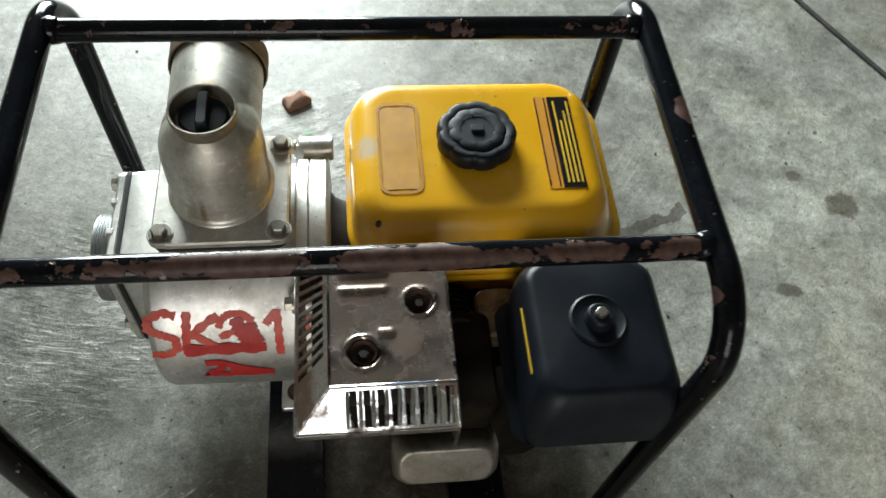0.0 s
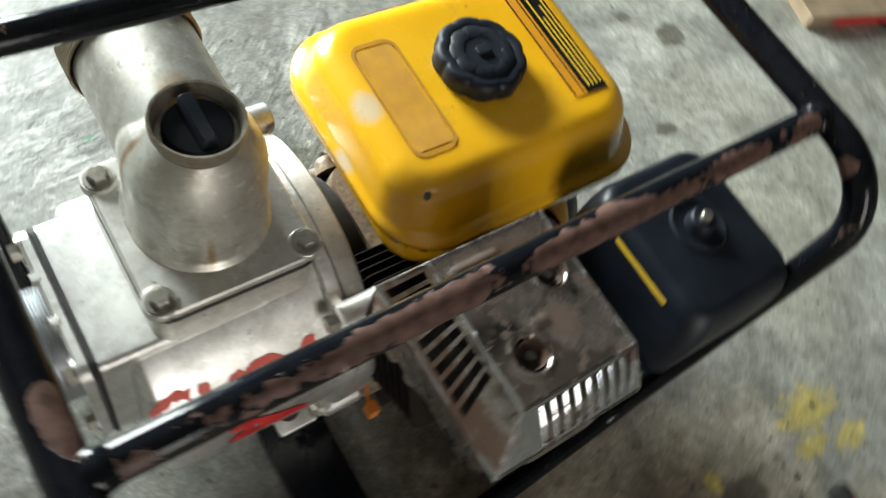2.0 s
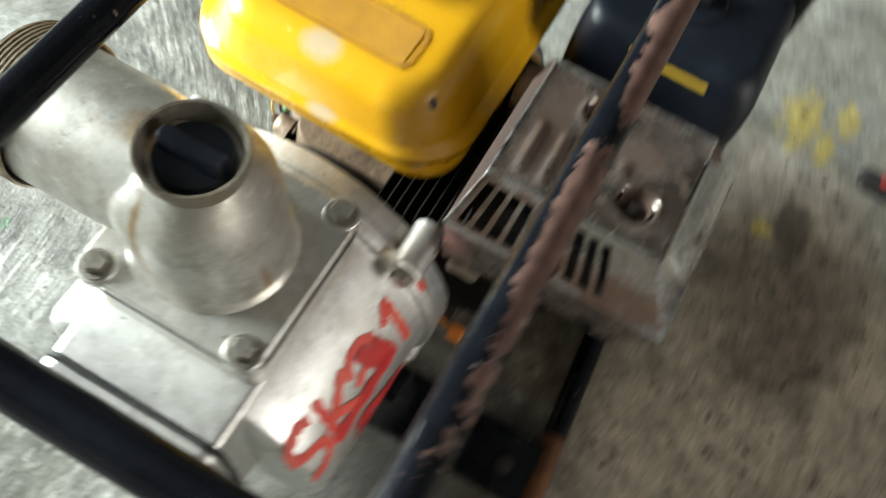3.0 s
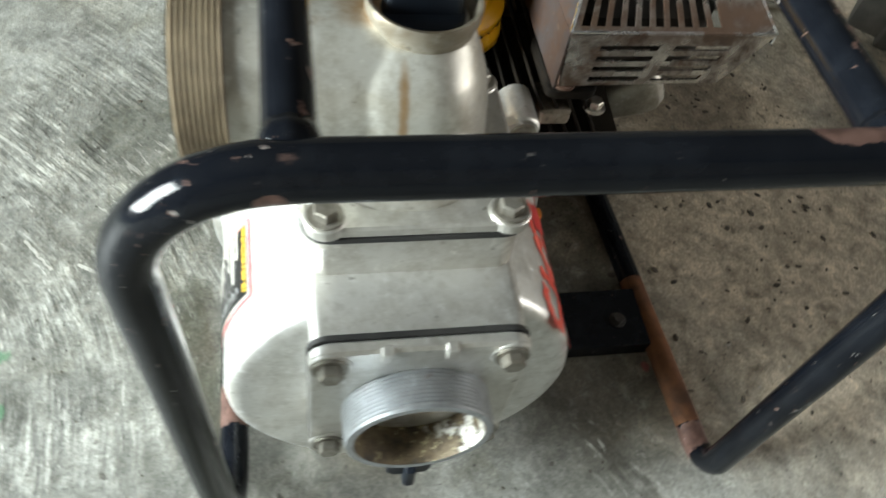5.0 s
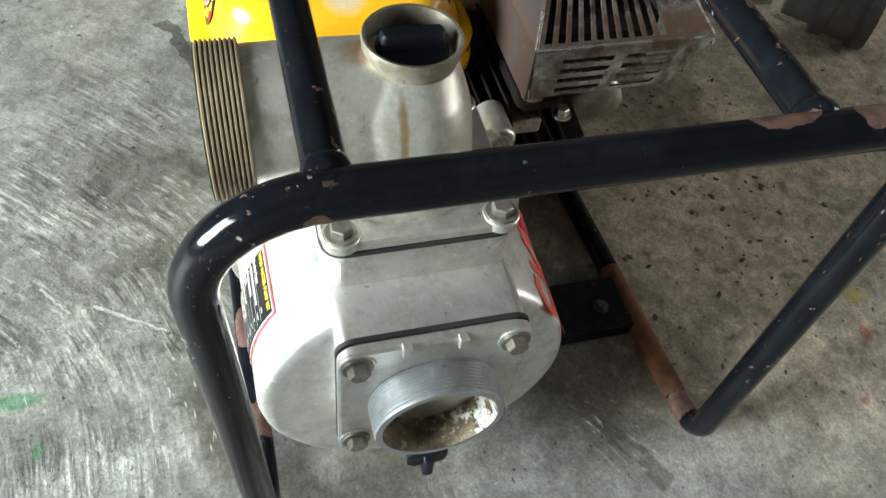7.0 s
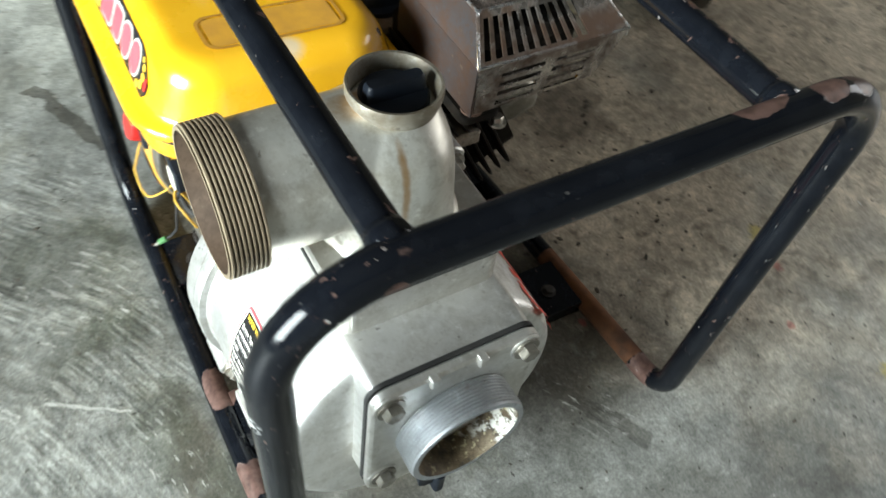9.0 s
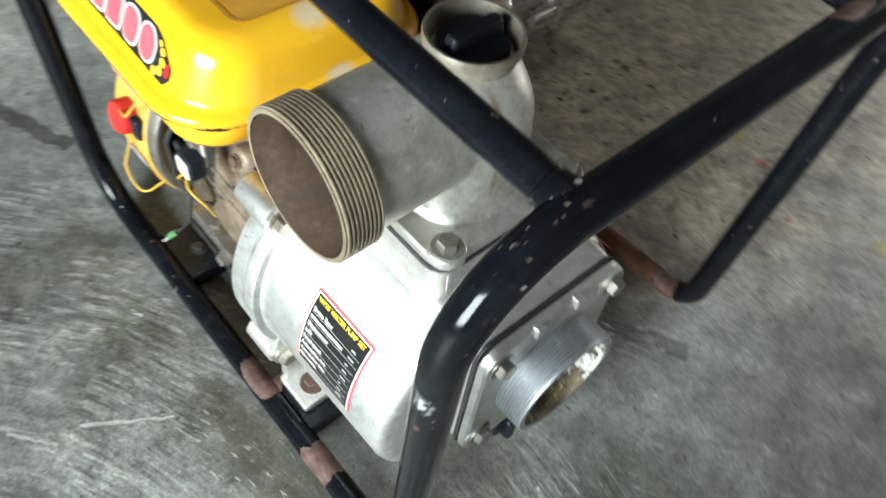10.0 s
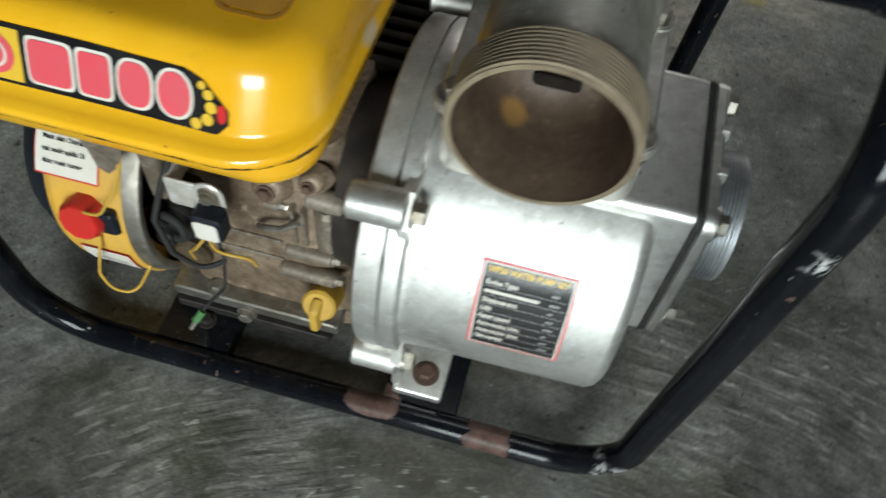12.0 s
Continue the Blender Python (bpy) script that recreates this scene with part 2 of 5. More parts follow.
    base = mix(nt, 0.75, base, ramp(nt, grain, [(0.30, 0.38), (0.5, 1.0), (0.70, 1.7)]), "MULTIPLY")
    blot = noise_tex(nt, 95, 6, 0.75, distort=0.6)
    base = mix(nt, 0.6, base, ramp(nt, blot, [(0.32, 0.45), (0.5, 1.0), (0.68, 1.45)]), "MULTIPLY")
    base = mix(nt, cluster, base, mix(nt, 1.0, base, ramp(nt, trowel, [(0.36, 0.55), (0.5, 1.0), (0.64, 1.45)]), "MULTIPLY"))
    base = mix(nt, cluster, base, mix(nt, 1.0, base, ramp(nt, thin, [(0.34, 0.42), (0.5, 1.0), (0.66, 1.55)]), "MULTIPLY"))
    base = mix(nt, maths(nt, "MULTIPLY", cluster, ramp(nt, thin, [(0.62, 0.0), (0.67, 0.75)])), base, (0.46, 0.46, 0.43))
    fleck = maths(nt, "MULTIPLY", ramp(nt, arcs(190, 17.0, 3, 0.6), [(0.605, 0.0), (0.640, 0.85)]), maths(nt, "MULTIPLY", swept, ramp(nt, noise_tex(nt, 11, 4, 0.6), [(0.46, 0.0), (0.54, 1.0)])))
    base = mix(nt, fleck, base, (0.47, 0.465, 0.43))
    ridge = maths(nt, "MAXIMUM", line_mask(nt, (0.026, 0.322), (-0.016, 0.256), 0.0016, 0.004, 60), line_mask(nt, (0.056, 0.372), (0.020, 0.345), 0.0012, 0.004, 60))
    base = mix(nt, maths(nt, "MULTIPLY", ridge, 0.8), base, (0.50, 0.49, 0.45))
    cloud = noise_tex(nt, 13, 5, 0.6, distort=0.8)
    base = mix(nt, 0.8, base, ramp(nt, cloud, [(0.32, 0.62), (0.5, 1.0), (0.68, 1.35)]), "MULTIPLY")
    gritty = maths(nt, "MULTIPLY", ramp(nt, noise_tex(nt, 6, 4, 0.6), [(0.44, 0.0), (0.58, 1.0)]), dirt)
    base = mix(nt, maths(nt, "MULTIPLY", gritty, ramp(nt, noise_tex(nt, 62, 4, 0.6, distort=0.6), [(0.60, 0.0), (0.66, 0.65)])), base, (0.06, 0.048, 0.034))
    pits = noise_tex(nt, 120, 3, 0.5)
    base = mix(nt, ramp(nt, pits, [(0.69, 0.0), (0.715, 0.85)]), base, (0.035, 0.031, 0.025))
    # floor colour lifted in the east to make up for weak lamp light
    east_lift = patches(nt, [((0.80, 0.10, 0), (0.45, 0.65, 1))], 0.5, 5.0, 0.9)
    base = mix(nt, maths(nt, "SUBTRACT", 1.0, dirt), base, mix(nt, 1.0, base, mix(nt, east_lift, (0.89, 0.89, 0.89), (1.40, 1.40, 1.36)), "MULTIPLY"))
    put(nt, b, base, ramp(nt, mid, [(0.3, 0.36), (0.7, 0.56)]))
    strokes = maths(nt, "MULTIPLY", maths(nt, "ADD", maths(nt, "MULTIPLY", trowel, 0.8), maths(nt, "MULTIPLY", thin, 0.8)), cluster)
    h = maths(nt, "SUBTRACT", maths(nt, "ADD", strokes, maths(nt, "ADD", maths(nt, "MULTIPLY", mottle, 0.6), maths(nt, "MULTIPLY", fine, 0.3))), crack)
    bump(nt, b, h, 0.28, 0.004)
    return m


def paint_material(name, wear, spots=(), worn_line=None, colour=(0.0042, 0.0050, 0.0070)):
    """Black gloss paint, chipped down to red-brown primer and bare steel. wear: 0 to 1; spots: ragged patches of primer."""
    m, nt, b = material(name)
    n1 = noise_tex(nt, 16, 5, 0.6, distort=0.4)
    n2 = noise_tex(nt, 120, 3, 0.6)
    both = maths(nt, "ADD", maths(nt, "MULTIPLY", n1, 0.8), maths(nt, "MULTIPLY", n2, 0.2))
    if worn_line:
        y, z, gain = worn_line
        sep = nt.nodes.new("ShaderNodeSeparateXYZ")
        nt.links.new(coords(nt), sep.inputs[0])
        t = maths(nt, "ADD", maths(nt, "MULTIPLY", maths(nt, "SUBTRACT", y, sep.outputs[1]), gain * 0.62), maths(nt, "MULTIPLY", maths(nt, "SUBTRACT", sep.outputs[2], z), gain * 0.78))
        t = maths(nt, "MINIMUM", maths(nt, "MAXIMUM", t, -0.2), 0.2)
        both = maths(nt, "ADD", both, t)
    t = 0.73 - 0.25 * wear
    mask = ramp(nt, both, [(t, 0.0), (t + 0.015, 1.0)])
    if spots:
        mask = maths(nt, "MAXIMUM", mask, patches(nt, spots, 0.45, 70, 0.05))
    chips = ramp(nt, noise_tex(nt, 9, 3), [(0.45, 0.0), (0.62, 1.0)])
    small = maths(nt, "MAXIMUM", ramp(nt, noise_tex(nt, 105, 4, 0.6), [(0.712 - 0.07 * wear, 0.0), (0.727 - 0.07 * wear, 0.8)]), maths(nt, "MULTIPLY", chips, ramp(nt, noise_tex(nt, 210, 3, 0.6, stretch=(1, 1, 0.5)), [(0.69, 0.0), (0.71, 0.6)])))
    # pale scrapes where the tube has been knocked
    scrapes = patches(nt, [((-0.2470, 0.2040, 0.3483), (0.013, 0.0085, 0.012)), ((-0.242, 0.190, 0.03), (0.03, 0.03, 0.03))], 0.6, 60, 0.6)
    scrapes = maths(nt, "MULTIPLY", scrapes, ramp(nt, noise_tex(nt, 150, 4, 0.7, stretch=(1, 1, 0.6)), [(0.49, 0.0), (0.55, 0.95)]))
    knocks = patches(nt, [((-0.236, -0.198, 0.15), (0.03, 0.03, 0.06)), ((-0.242, -0.191, 0.30), (0.03, 0.03, 0.06)), ((-0.25, 0.16, 0.43), (0.03, 0.05, 0.03)), ((0.10, 0.181, 0.02), (0.09, 0.03, 0.02)), ((0.253, -0.17, 0.40), (0.03, 0.03, 0.06))], 0.5, 30, 0.8)
    knocks = maths(nt, "MULTIPLY", knocks, ramp(nt, noise_tex(nt, 95, 5, 0.7, stretch=(1.6, 1, 0.55)), [(0.62, 0.0), (0.66, 0.75)]))
    small = maths(nt, "MAXIMUM", small, knocks)
    scuff = ramp(nt, noise_tex(nt, 40, 6, 0.7), [(0.45, 0.0), (0.72, 0.25)])
    b.inputs["Specular IOR Level"].default_value = 0.22
    c = mix(nt, scuff, colour, (0.020, 0.023, 0.029))
    c = mix(nt, mask, c, ramp(nt, n2, [(0.35, (0.066, 0.037, 0.030)), (0.65, (0.135, 0.078, 0.064))]))
    c = mix(nt, small, c, ramp(nt, n2, [(0.50, (0.17, 0.105, 0.085)), (0.62, (0.42, 0.40, 0.38))]))
    c = mix(nt, scrapes, c, (0.50, 0.50, 0.49))
    put(nt, b, c, mix(nt, mask, ramp(nt, n1, [(0.3, 0.075), (0.7, 0.15)]), 0.42))
    bump(nt, b, maths(nt, "ADD", maths(nt, "SUBTRACT", 1.0, mask), maths(nt, "MULTIPLY", n2, 0.15)), 0.5, 0.0006)
    return m


def alloy_material(name, light=(0.74, 0.735, 0.71), dark=(0.42, 0.405, 0.36), metal=0.55, rough=0.36, grime=0.4, stains=()):
    """Cast aluminium: pale skin, brown grime in blotches, dark specks, fine sand-cast grain."""
    m, nt, b = material(name)
    n1 = noise_tex(nt, 18, 5, 0.6)
    n2 = noise_tex(nt, 260, 3, 0.6)
    n3 = noise_tex(nt, 7, 6, 0.7, distort=0.6)
    c = mix(nt, ramp(nt, n1, [(0.42, 0.0), (0.75, grime)]), light, dark)
    c = mix(nt, ramp(nt, n3, [(0.50, 0.0), (0.68, 0.55 * grime)]), c, (dark[0] * 0.75, dark[1] * 0.62, dark[2] * 0.45))
    c = mix(nt, ramp(nt, noise_tex(nt, 75, 4, 0.6), [(0.66, 0.0), (0.72, 0.7 * grime)]), c, (0.16, 0.12, 0.08))
    c = mix(nt, ramp(nt, noise_tex(nt, 140, 3, 0.6), [(0.69, 0.0), (0.73, 0.6)]), c, (0.10, 0.08, 0.055))
    c = mix(nt, ramp(nt, n2, [(0.3, 0.25 + 0.3 * (grime > 0.8)), (0.5, 0.0)]), c, dark)
    c = mix(nt, ramp(nt, noise_tex(nt, 55, 6, 0.75), [(0.36, 0.65), (0.52, 0.0)]), c, dark)
    c = mix(nt, ramp(nt, noise_tex(nt, 110, 4, 0.65), [(0.60, 0.0), (0.66, 0.6)]), c, tuple(min(0.9, v * 1.2) for v in light))
    if stains:
        c = mix(nt, maths(nt, "MULTIPLY", patches(nt, stains, 0.6, 40, 0.5), 0.75), c, (0.32, 0.17, 0.045))
    rg = maths(nt, "ADD", ramp(nt, n1, [(0.3, rough - 0.08), (0.7, rough + 0.12)]), maths(nt, "MULTIPLY", maths(nt, "SUBTRACT", n3, 0.5), 0.3))
    put(nt, b, c, rg, metal)
    bump(nt, b, maths(nt, "ADD", maths(nt, "MULTIPLY", n2, 0.6), noise_tex(nt, 45, 4, 0.6)), 0.20, 0.0008)
    return m


def simple_material(name, c1, c2, rough, metal=0.0, scale=30.0, relief=0.15, coat=0.0, spec=0.5):
    m, nt, b = material(name)
    n1 = noise_tex(nt, scale, 5, 0.6)
    c = ramp(nt, n1, [(0.38, c1), (0.68, c2)])
    put(nt, b, c, ramp(nt, noise_tex(nt, scale * 0.6, 4), [(0.3, max(0.05, rough - 0.1)), (0.7, min(1.0, rough + 0.1))]), metal)
    bump(nt, b, noise_tex(nt, scale * 9, 3), relief, 0.0006)
    b.inputs["Specular IOR Level"].default_value = spec
    if coat:
        b.inputs["Coat Weight"].default_value = coat
        b.inputs["Coat Roughness"].default_value = 0.08
    return m


def yellow_material(name, dirt=0.0):
    m, nt, b = material(name)
    n1 = noise_tex(nt, 14, 5, 0.6)
    c = ramp(nt, n1, [(0.35, (0.85, 0.425, 0.009)), (0.7, (0.91, 0.495, 0.018))])
    c = mix(nt, ramp(nt, noise_tex(nt, 30, 5, 0.65), [(0.62 - dirt * 0.1, 0.0), (0.78, 0.45)]), c, (0.36, 0.19, 0.045))
    c = mix(nt, ramp(nt, noise_tex(nt, 95, 3, 0.6), [(0.73, 0.0), (0.75, 0.9)]), c, (0.10, 0.05, 0.02))
    c = mix(nt, maths(nt, "MULTIPLY", patches(nt, [((0.0116, 0.0775, 0.336), (0.012, 0.017, 0.02)), ((-0.006, 0.068, 0.295), (0.006, 0.014, 0.008))], 0.35, 40, 0.5), 0.75), c, (0.62, 0.54, 0.42))
    c = mix(nt, patches(nt, [((0.0175, -0.0003, 0.332), (0.0032, 0.0026, 0.01))], 0.6, 120, 0.1), c, (0.035, 0.018, 0.01))
    c = mix(nt, maths(nt, "MULTIPLY", patches(nt, [((0.165, -0.014, 0.304), (0.040, 0.016, 0.012)), ((0.205, -0.008, 0.309), (0.02, 0.018, 0.012))], 0.8, 45, 0.7), 0.28), c, (0.15, 0.075, 0.018))
    sep = nt.nodes.new("ShaderNodeSeparateXYZ")
    nt.links.new(coords(nt), sep.inputs[0])
    hem = maths(nt, "LESS_THAN", maths(nt, "ABSOLUTE", maths(nt, "SUBTRACT", maths(nt, "SUBTRACT", sep.outputs[2], maths(nt, "MULTIPLY", sep.outputs[1], 0.032)), 0.2848)), maths(nt, "MULTIPLY", maths(nt, "SUBTRACT", noise_tex(nt, 34, 5, 0.7), 0.44), 0.012))
    c = mix(nt, hem, c, (0.045, 0.022, 0.010))
    if dirt:
        c = mix(nt, ramp(nt, noise_tex(nt, 22, 5, 0.65), [(0.3, 0.25), (0.7, 0.7)]), c, (0.50, 0.33, 0.13))
    put(nt, b, c, ramp(nt, n1, [(0.3, 0.2 + dirt * 0.25), (0.7, 0.32 + dirt * 0.25)]))
    b.inputs["Coat Weight"].default_value = 0.75 * (1 - dirt)
    b.inputs["Coat Roughness"].default_value = 0.035
    return m


def chrome_material(name, rust, plate=(0.70, 0.71, 0.73), rough=0.08, haze=0.07):
    m, nt, b = material(name)
    n1 = noise_tex(nt, 26, 6, 0.65, distort=0.3)
    t = 0.60 - 0.22 * rust
    mask = ramp(nt, n1, [(t, 0.0), (t + haze, 0.97)])
    c = mix(nt, mask, plate, ramp(nt, noise_tex(nt, 90, 4), [(0.35, (0.050, 0.031, 0.021)), (0.65, (0.130, 0.085, 0.058))]))
    pits = ramp(nt, noise_tex(nt, 85, 4, 0.65), [(0.60, 0.0), (0.68, 0.75)])
    stain = maths(nt, "MULTIPLY", patches(nt, [((0.030, -0.128, 0.36), (0.016, 0.022, 0.02)), ((0.0, -0.093, 0.36), (0.02, 0.008, 0.02)), ((0.02, -0.072, 0.36), (0.055, 0.020, 0.02)), ((0.045, -0.075, 0.36), (0.02, 0.012, 0.02)), ((-0.045, -0.12, 0.335), (0.015, 0.08, 0.02))], 0.8, 60, 0.5), 0.75)
    pits = maths(nt, "MAXIMUM", pits, stain)
    c = mix(nt, pits, c, (0.13, 0.075, 0.05))
    mask = maths(nt, "MAXIMUM", mask, pits)
    put(nt, b, c, mix(nt, mask, rough, 0.45), mix(nt, mask, 1.0, 0.35))
    bump(nt, b, noise_tex(nt, 60, 3), 0.14, 0.001)
    return m


def crust_material(name):
    """Brown scale in a wet bore, with a white lime crust on one flank and pale specks."""
    m, nt, b = material(name)
    n = noise_tex(nt, 70, 5, 0.65)
    c = ramp(nt, n, [(0.34, (0.030, 0.021, 0.011)), (0.5, (0.110, 0.078, 0.042)), (0.68, (0.20, 0.155, 0.09))])
    lime = patches(nt, [((-0.238, 0.024, 0.188), (0.030, 0.020, 0.030)), ((-0.225, 0.040, 0.170), (0.020, 0.016, 0.012))], 0.9, 60, 0.4)
    c = mix(nt, maths(nt, "MULTIPLY", lime, ramp(nt, noise_tex(nt, 130, 4, 0.65), [(0.46, 0.0), (0.54, 0.9)])), c, (0.72, 0.71, 0.66))
    c = mix(nt, ramp(nt, noise_tex(nt, 190, 3, 0.6), [(0.60, 0.0), (0.66, 0.7)]), c, (0.45, 0.40, 0.24))
    put(nt, b, c, 0.6)
    bump(nt, b, maths(nt, "ADD", n, noise_tex(nt, 160, 4, 0.7)), 0.9, 0.0015)
    return m


CONCRETE = concrete_material()
PAINT = paint_material("black_paint", 0.06, [((-0.040, 0.181, 0.020), (0.024, 0.02, 0.006)), ((-0.136, 0.181, 0.01), (0.020, 0.03, 0.03)), ((-0.2450, -0.078, 0.441), (0.008, 0.020, 0.006)), ((-0.2480, -0.125, 0.443), (0.012, 0.012, 0.005)), ((-0.259, 0.1348, 0.4276), (0.006, 0.006, 0.006)), ((0.258, 0.02, 0.437), (0.008, 0.018, 0.010)), ((-0.200, -0.2075, 0.010), (0.020, 0.016, 0.020)), ((-0.247, -0.15, 0.436), (0.01, 0.012, 0.008)), ((0.25, -0.14, 0.425), (0.012, 0.010, 0.010))])
PAINT_WORN = paint_material("worn_black_paint", 0.45, (), (-0.1025, 0.4340, 22.0))
PAINT_CHIPPED = paint_material("chipped_black_paint", 0.25, (), (0.128, 0.437, 24.0))
PAINT_RUST = simple_material("rusted_black_paint", (0.150, 0.064, 0.028), (0.060, 0.030, 0.018), 0.85, scale=34, relief=0.6, spec=0.2)
ALLOY = alloy_material("cast_aluminium", (0.80, 0.797, 0.775), (0.50, 0.485, 0.44), 0.88, 0.41, 0.5)
ALLOY_BRIGHT = alloy_material("bare_aluminium_thread", (0.44, 0.465, 0.49), (0.26, 0.265, 0.27), 0.75, 0.42, 0.6)
ALLOY_DARK = alloy_material("dirty_cast_aluminium", (0.34, 0.295, 0.24), (0.11, 0.080, 0.054), 0.4, 0.42, 0.9)
GRIMY = alloy_material("grimy_crankcase", (0.34, 0.255, 0.18), (0.085, 0.056, 0.034), 0.25, 0.48, 0.9)
PIPE = alloy_material("dull_grey_alloy", (0.66, 0.65, 0.615), (0.42, 0.395, 0.34), 0.82, 0.40, 0.6)
NECK = alloy_material("stained_cast_alloy", (0.66, 0.65, 0.60), (0.38, 0.35, 0.285), 0.70, 0.38, 0.6, [((-0.076, 0.068, 0.345), (0.010, 0.012, 0.045)), ((-0.132, 0.020, 0.322), (0.0045, 0.01, 0.018)), ((-0.156, 0.075, 0.36), (0.02, 0.0035, 0.045)), ((-0.12, 0.065, 0.399), (0.05, 0.05, 0.0025))])
RIM = alloy_material("stained_rim", (0.335, 0.31, 0.26), (0.20, 0.155, 0.10), 0.45, 0.45, 0.9)
BRASSY = simple_material("dusty_thread", (0.29, 0.23, 0.15), (0.14, 0.105, 0.07), 0.6, 0.3)
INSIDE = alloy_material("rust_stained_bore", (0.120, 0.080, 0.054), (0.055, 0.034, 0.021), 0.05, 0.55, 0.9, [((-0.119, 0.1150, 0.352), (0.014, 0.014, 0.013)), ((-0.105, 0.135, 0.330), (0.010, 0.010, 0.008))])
CRUST = crust_material("limescale_bore")
STEEL = alloy_material("zinc_steel", (0.50, 0.48, 0.43), (0.20, 0.16, 0.11), 0.8, 0.35, 0.8)
STEEL_BRIGHT = alloy_material("bright_steel", (0.84, 0.83, 0.80), (0.50, 0.45, 0.38), 0.45, 0.34, 0.4)
GREY_BOLT = alloy_material("dull_bolt_steel", (0.34, 0.325, 0.29), (0.16, 0.14, 0.11), 0.75, 0.36, 0.8)
RUSTY = simple_material("rusty_steel", (0.125, 0.072, 0.050), (0.075, 0.052, 0.042), 0.7, 0.3, scale=60, relief=0.5)
YELLOW = yellow_material("yellow_enamel")
YELLOW_DIRTY = yellow_material("dirty_yellow_enamel", 0.7)
CHROME = chrome_material("chrome_plate", 0.3)
# rust spots, on plate coloured brown for the dim room it mirrors
CHROME_BROWNED = chrome_material("browned_chrome", 0.55, (0.47, 0.40, 0.36), 0.20, 0.30)
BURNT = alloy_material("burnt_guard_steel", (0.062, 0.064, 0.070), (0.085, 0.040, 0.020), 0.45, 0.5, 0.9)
CHROME_RUST = chrome_material("rusty_chrome", 0.80, (0.50, 0.46, 0.43), 0.16, 0.16)
PLASTIC = simple_material("black_plastic", (0.006, 0.009, 0.015), (0.012, 0.016, 0.024), 0.46, spec=0.3)
RUBBER = simple_material("black_rubber", (0.012, 0.012, 0.012), (0.03, 0.028, 0.026), 0.7)
DUSTY_RUBBER = simple_material("dusty_rubber", (0.06, 0.056, 0.05), (0.115, 0.105, 0.09), 0.75)
RED = simple_material("red_plastic", (0.60, 0.025, 0.02), (0.5, 0.03, 0.02), 0.4)
RED_PAINT = simple_material("red_brush_paint", (0.76, 0.065, 0.045), (0.82, 0.15, 0.10), 0.5, scale=70)
RED_DARK = simple_material("dark_red_paint", (0.50, 0.022, 0.024), (0.66, 0.045, 0.038), 0.45, scale=60)
YELLOW_PLASTIC = simple_material("yellow_plastic", (0.62, 0.38, 0.05), (0.5, 0.30, 0.05), 0.5)
ORANGE_PLASTIC = simple_material("orange_plastic", (0.65, 0.20, 0.02), (0.55, 0.16, 0.02), 0.5)
GREEN_PLASTIC = simple_material("green_plastic", (0.08, 0.22, 0.07), (0.05, 0.15, 0.05), 0.5)
# iron parts, and blocks whose dark colour stands for shade
DARK_IRON_AND_CAVITY = simple_material("sooty_iron_and_cavity", (0.014, 0.012, 0.011), (0.045, 0.035, 0.028), 0.65, 0.2)
# near black, so parts deep in the engine look as dark as shade
CAVITY_BLACK = simple_material("cavity_black", (0.006, 0.005, 0.004), (0.020, 0.015, 0.011), 0.7, spec=0.1)
BROWN_METAL = simple_material("brown_corroded_metal", (0.12, 0.085, 0.045), (0.07, 0.05, 0.03), 0.6, 0.3)
BRICK = simple_material("brick", (0.36, 0.20, 0.14), (0.26, 0.15, 0.11), 0.9, scale=50)
BOARD = simple_material("weathered_wood", (0.30, 0.22, 0.14), (0.20, 0.145, 0.09), 0.8, scale=20)
GRIT = simple_material("dark_grit", (0.05, 0.042, 0.033), (0.12, 0.10, 0.08), 0.9)
CEILING = simple_material("dark_ceiling", (0.075, 0.07, 0.062), (0.11, 0.10, 0.09), 0.85, scale=3)
PLASTER = simple_material("grey_plaster", (0.17, 0.152, 0.12), (0.22, 0.20, 0.165), 0.9, scale=3, relief=0.1)
WHITE_LABEL = simple_material("white_label", (0.74, 0.71, 0.64), (0.64, 0.60, 0.52), 0.45)
BLACK_LABEL = simple_material("black_label", (0.010, 0.010, 0.011), (0.022, 0.021, 0.02), 0.2)
GREY_LABEL = simple_material("grey_label_ink", (0.30, 0.30, 0.30), (0.24, 0.24, 0.24), 0.5)
GOLD_LABEL = simple_material("gold_label", (0.78, 0.50, 0.03), (0.68, 0.42, 0.04), 0.4)
PINK_LABEL = simple_material("faded_red_label", (0.72, 0.075, 0.10), (0.66, 0.10, 0.12), 0.45)
RED_LABEL = simple_material("red_label", (0.62, 0.02, 0.02), (0.55, 0.02, 0.02), 0.4)
ORANGE_LABEL = simple_material("orange_label", (0.70, 0.30, 0.012), (0.58, 0.24, 0.015), 0.45)
RESIDUE = simple_material("brown_glue", (0.52, 0.25, 0.03), (0.42, 0.20, 0.03), 0.5, scale=60)
RESIDUE_PALE = simple_material("faded_sticker", (0.66, 0.33, 0.035), (0.55, 0.27, 0.04), 0.5, scale=50)


# ---- mesh helpers ----
def part(name, bm, mat, parent=None, label="", sharp=38):
    me = bpy.data.meshes.new(name)
    bmesh.ops.recalc_face_normals(bm, faces=bm.faces)
    bm.to_mesh(me)
    bm.free()
    me.materials.append(mat)
    me.shade_smooth()
    me.set_sharp_from_angle(angle=radians(sharp))
    ob = new(name, me)
    ob.parent = parent
    if sharp < 60:
        even = ob.modifiers.new("even_normals", "WEIGHTED_NORMAL")
        even.keep_sharp = True
    if label:
        tagged(ob, label)
